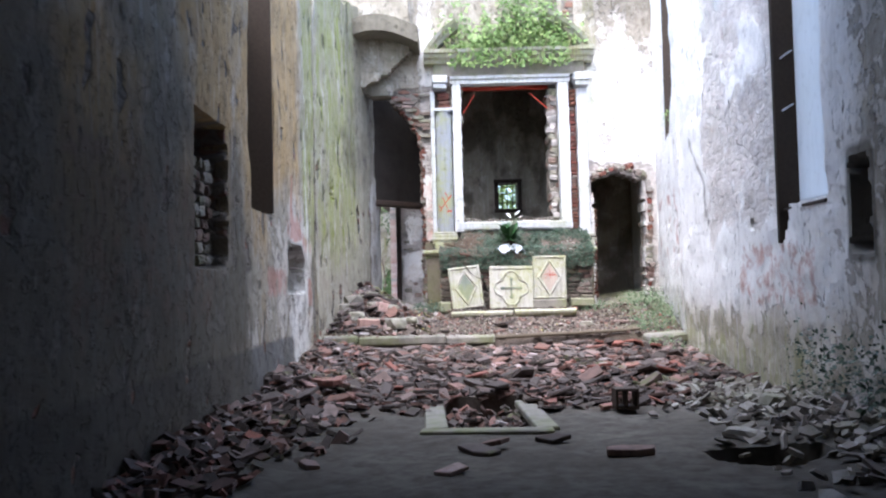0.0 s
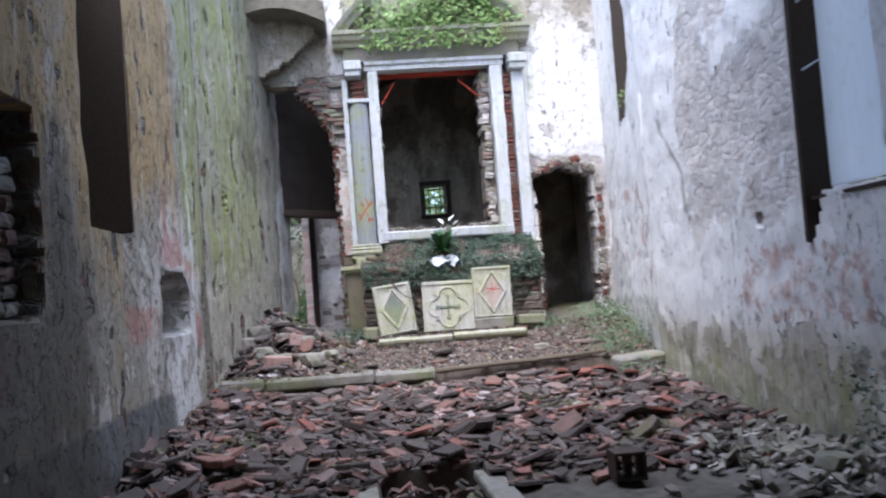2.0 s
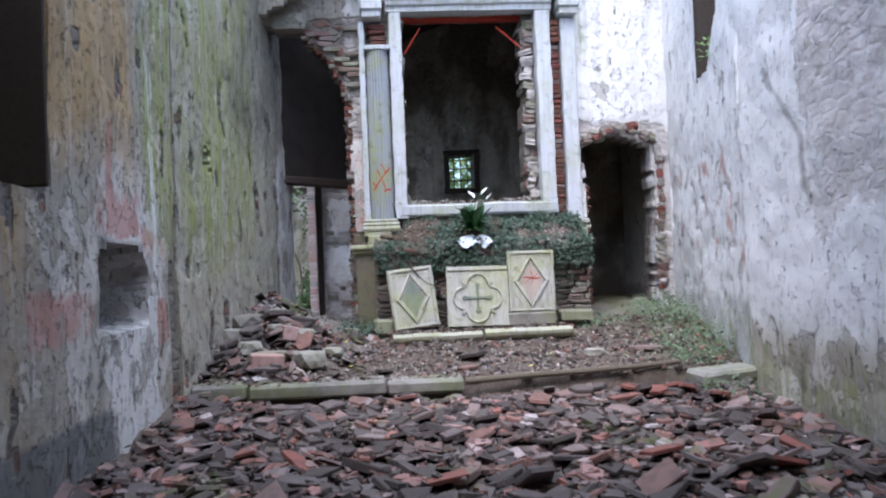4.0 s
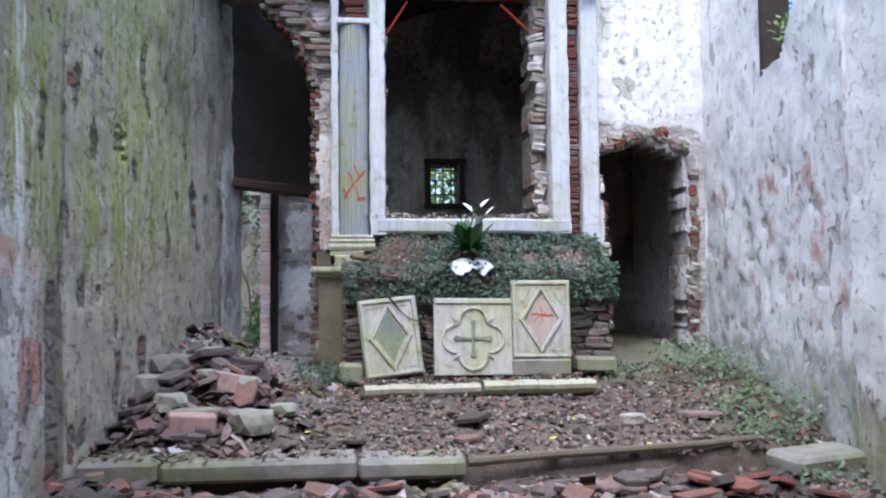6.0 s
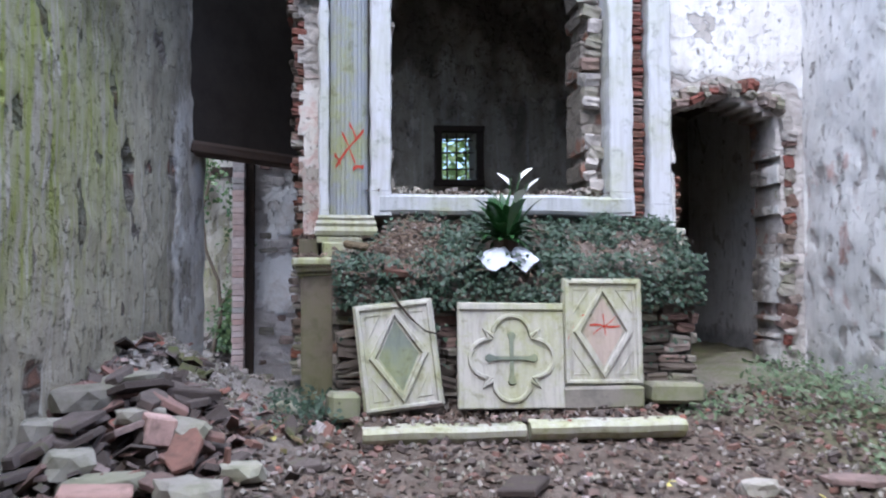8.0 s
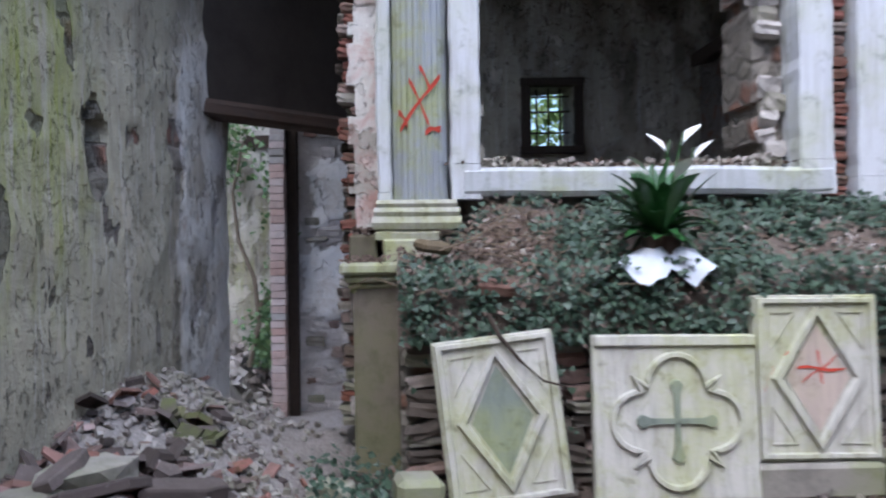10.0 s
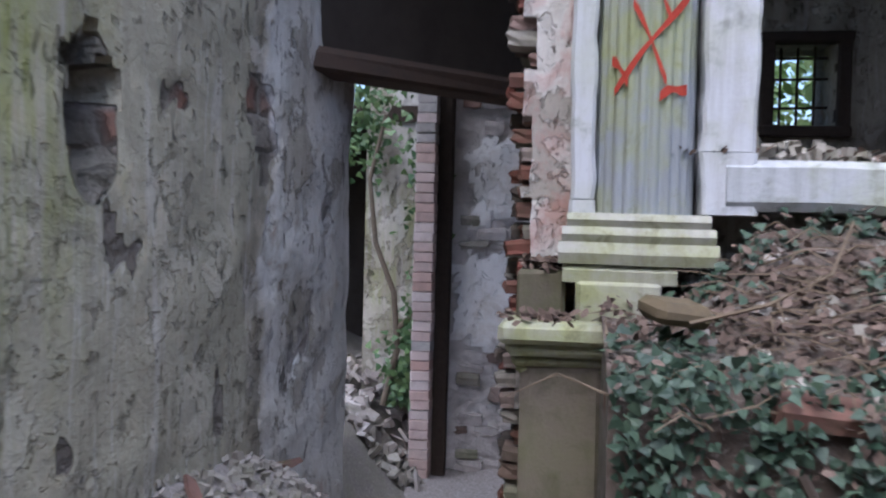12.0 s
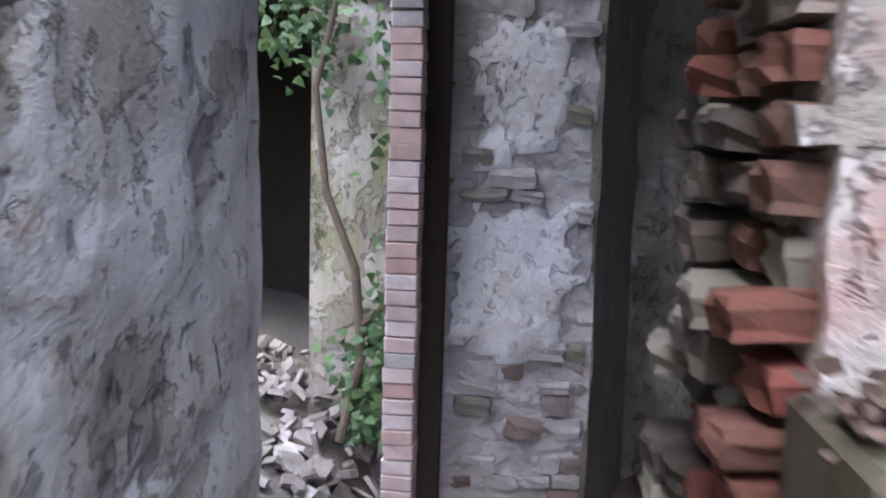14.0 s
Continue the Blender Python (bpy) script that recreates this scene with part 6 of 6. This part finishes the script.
# ---- bricks and stones of the broken edges ----
NORTH = bpy.data.objects["wall_north"]
APSE = bpy.data.objects["wall_apse_west"]
brick_meshes = []
for k in range(5):
    bm = bmesh.new()
    bmesh.ops.create_cube(bm, size=1.0)
    bmesh.ops.subdivide_edges(bm, edges=bm.edges[:], cuts=2, use_grid_fill=True)
    for v in bm.verts:
        edge_count = sum(abs(q) > 0.4 for q in v.co)
        v.co *= 1.0 - 0.05 * max(0, edge_count - 1)
        v.co += 0.13 * Vector((noise.noise(v.co * 2.4 + Vector((k * 5, 0, 0))), noise.noise(v.co * 2 + Vector((0, k * 5, 0))), noise.noise(v.co * 2 + Vector((0, 0, k * 5)))))
    me = bpy.data.meshes.new("brick")
    bm.to_mesh(me)
    bm.free()
    brick_meshes.append(me)
brick_sets = {}
for mname, material in (("red", BRICK), ("dull", DULL_BRICK), ("stone", STONE), ("pale", rock_material("limed_stone", (0.42, 0.39, 0.36), (0.5, 0.46, 0.43), 0.0, 1.0, "object")), ("dark", rock_material("dark_core_stone", (0.07, 0.058, 0.048), (0.145, 0.12, 0.10), 0.0, 1.0, "object")), ("pink", rock_material("limed_pink_brick", (0.52, 0.34, 0.28), (0.62, 0.53, 0.49), 0.0, 1.6, "object", (0.33, 0.25, 0.215)))):
    brick_sets[mname] = []
    for me in brick_meshes:
        copy = me.copy()
        copy.materials.append(material)
        brick_sets[mname].append(copy)
# squarer bricks for the built jamb
brick_sets["jamb"], brick_sets["jamb_pale"] = [], []
for k in range(4):
    bm = bmesh.new()
    block(bm, 0, 0, 0, 1.0, 1.0, 1.0, (0, 0, 0), 0.045, 0.018, 40 + k)
    me = bpy.data.meshes.new("brick")
    bm.to_mesh(me)
    bm.free()
    for key, source in (("jamb", "pink"), ("jamb_pale", "pale")):
        copy = me.copy()
        copy.materials.append(brick_sets[source][0].materials[0])
        brick_sets[key].append(copy)
rb = random.Random(55)


def brick(parent, x, y, z, sx, sy, sz, kind="red", turn=4):
    ob = new("stone" if kind in ("stone", "pale", "dark") else "brick", rb.choice(brick_sets[kind]))
    ob.parent = parent
    ob.matrix_basis = pose(x, y, z, rb.gauss(0, turn), rb.gauss(0, turn), rb.gauss(0, turn)) @ Matrix.Diagonal((sx, sy, sz, 1))


def edge_x(z):
    j = 0.05 * noise.noise((z * 5, 2.2, 0)) + 0.035 * noise.noise((z * 14, 5, 0))
    return -0.31 + j - 0.55 * clamp((z - 3.9) / 1.0) ** 1.5


z = 1.0
while z < 4.95:
    for y in (16.80, 16.91, 17.02, 17.13):
        out = rb.uniform(-0.02, 0.045)
        kind = rb.choice(("red", "red", "red", "red", "dull", "stone")) if z > 1.9 else rb.choice(("stone", "dull", "red"))
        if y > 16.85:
            # deeper pieces are coloured darker, for the shade of the reveal
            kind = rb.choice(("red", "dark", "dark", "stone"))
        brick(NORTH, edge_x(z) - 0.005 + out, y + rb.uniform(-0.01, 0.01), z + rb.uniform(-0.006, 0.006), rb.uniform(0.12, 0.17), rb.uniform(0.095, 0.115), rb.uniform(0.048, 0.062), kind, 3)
    z += 0.068
z = 2.32
while z < 4.95:
    brick(NORTH, 2.565 + rb.uniform(-0.012, 0.012), 16.69 + rb.uniform(-0.03, 0.01), z, 0.135, 0.12, 0.056, rb.choice(("red", "red", "red", "dull")), 3)
    z += 0.07
z = 2.5
while z < 5.1:
    if not 3.05 < z < 3.25:
        tall = rb.uniform(0.06, 0.14)
        brick(NORTH, 2.21 + rb.uniform(-0.04, 0.03), 16.76 + rb.uniform(-0.04, 0.02), z, rb.uniform(0.10, 0.19), 0.16, tall, rb.choice(("stone", "pale", "stone", "dull")), 12)
        z += tall - 0.095
    z += 0.095
z = 1.1
while z < 3.1:
    tall = rb.uniform(0.05, 0.13)
    brick(NORTH, 4.02 + rb.uniform(-0.04, 0.03), 16.76 + rb.uniform(-0.02, 0.03), z + tall / 2, rb.uniform(0.07, 0.15), 0.15, tall * 1.05, rb.choice(("stone", "pale", "dull", "red")), 13)
    z += tall * 0.95
z = 1.0
while z < 2.7:
    brick(NORTH, 2.93 + rb.uniform(-0.02, 0.02), 16.85, z, 0.12, 0.24, 0.058, rb.choice(("red", "red", "dull")), 4)
    z += 0.072
for k in range(22):
    t = k / 21
    x = 2.95 + 1.0 * t
    zz = 3.25 + 0.17 * math.sin(t * math.pi) + 0.05
    brick(NORTH, x + rb.uniform(-0.03, 0.03), 16.77 + rb.uniform(-0.05, 0.03), zz + rb.uniform(-0.04, 0.06), rb.uniform(0.06, 0.16), 0.24, rb.uniform(0.06, 0.13), rb.choice(("dull", "dull", "stone", "stone", "red")), 14)
for k in range(34):
    x, zz = rb.uniform(-0.85, -0.22), rb.uniform(3.95, 5.0)
    if x < edge_x(zz) + 0.05:
        continue
    brick(NORTH, x, 16.70, round(zz / 0.072) * 0.072, 0.22, 0.1, 0.056, rb.choice(("dull", "dull", "stone")), 2)
for x in (0.09, 2.57):
    for zz in (4.72, 4.80, 4.88, 4.96):
        brick(NORTH, x + rb.uniform(-0.02, 0.02), 16.66, zz, 0.22 if x < 1 else 0.13, 0.16, 0.058, "red", 3)
# flat stones of the altar's core
ALTAR = bpy.data.objects["altar"]
for row in range(11):
    u = 0.0
    while u < 2.72:
        w = min(rb.uniform(0.14, 0.34), 2.76 - u)
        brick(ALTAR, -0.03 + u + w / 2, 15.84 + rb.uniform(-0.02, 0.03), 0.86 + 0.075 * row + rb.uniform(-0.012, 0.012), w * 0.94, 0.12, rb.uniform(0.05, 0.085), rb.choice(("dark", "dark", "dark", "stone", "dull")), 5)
        u += w
# the brick jamb of the side opening and its dark groove
z = 0.50
while z < 3.15:
    brick(APSE, -1.105 + rb.uniform(-0.004, 0.004), 19.42 + rb.uniform(-0.006, 0.006), z, 0.135, 0.27, 0.061, "jamb_pale" if z > 2.75 and rb.random() < 0.8 or rb.random() < 0.05 else "jamb", 0.6)
    z += 0.066
# solid dark strip in place of the groove, whose shade it colours in
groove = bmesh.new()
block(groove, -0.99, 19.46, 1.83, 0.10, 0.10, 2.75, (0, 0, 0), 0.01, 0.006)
part("groove_strip", groove, DARKWOOD, APSE, "dark strip standing in for the shaded groove")
zz = 0.52
while zz < 3.1:
    h = rb.uniform(0.06, 0.12)
    u = 0.12
    while u < 0.68:
        w = min(rb.uniform(0.09, 0.22), 0.7 - u)
        if rb.random() < 0.62 and not (-0.34 < zz - 1.74 < 0.31 and u < 0.56 or abs(zz - 2.55) < 0.3 and 0.1 < u < 0.52):
            brick(APSE, -1.02 + u + w / 2, 19.535 + u * 0.165 + rb.uniform(0, 0.02), zz + h / 2, w * 0.95, 0.08, h * 0.9, rb.choice(("stone", "pale", "pale", "pale", "dull")), 4)
        u += w
    zz += h
# rubble blocking the low window
WEST = bpy.data.objects["wall_west_nave"]
for row in range(9):
    for k in range(5):
        brick(WEST, -2.09 + rb.uniform(-0.03, 0.02), 6.9 + 0.2 * k + rb.uniform(-0.03, 0.03), 1.54 + 0.105 * row, 0.14, rb.uniform(0.14, 0.22), rb.uniform(0.07, 0.1), rb.choice(("stone", "stone", "dull")), 6)
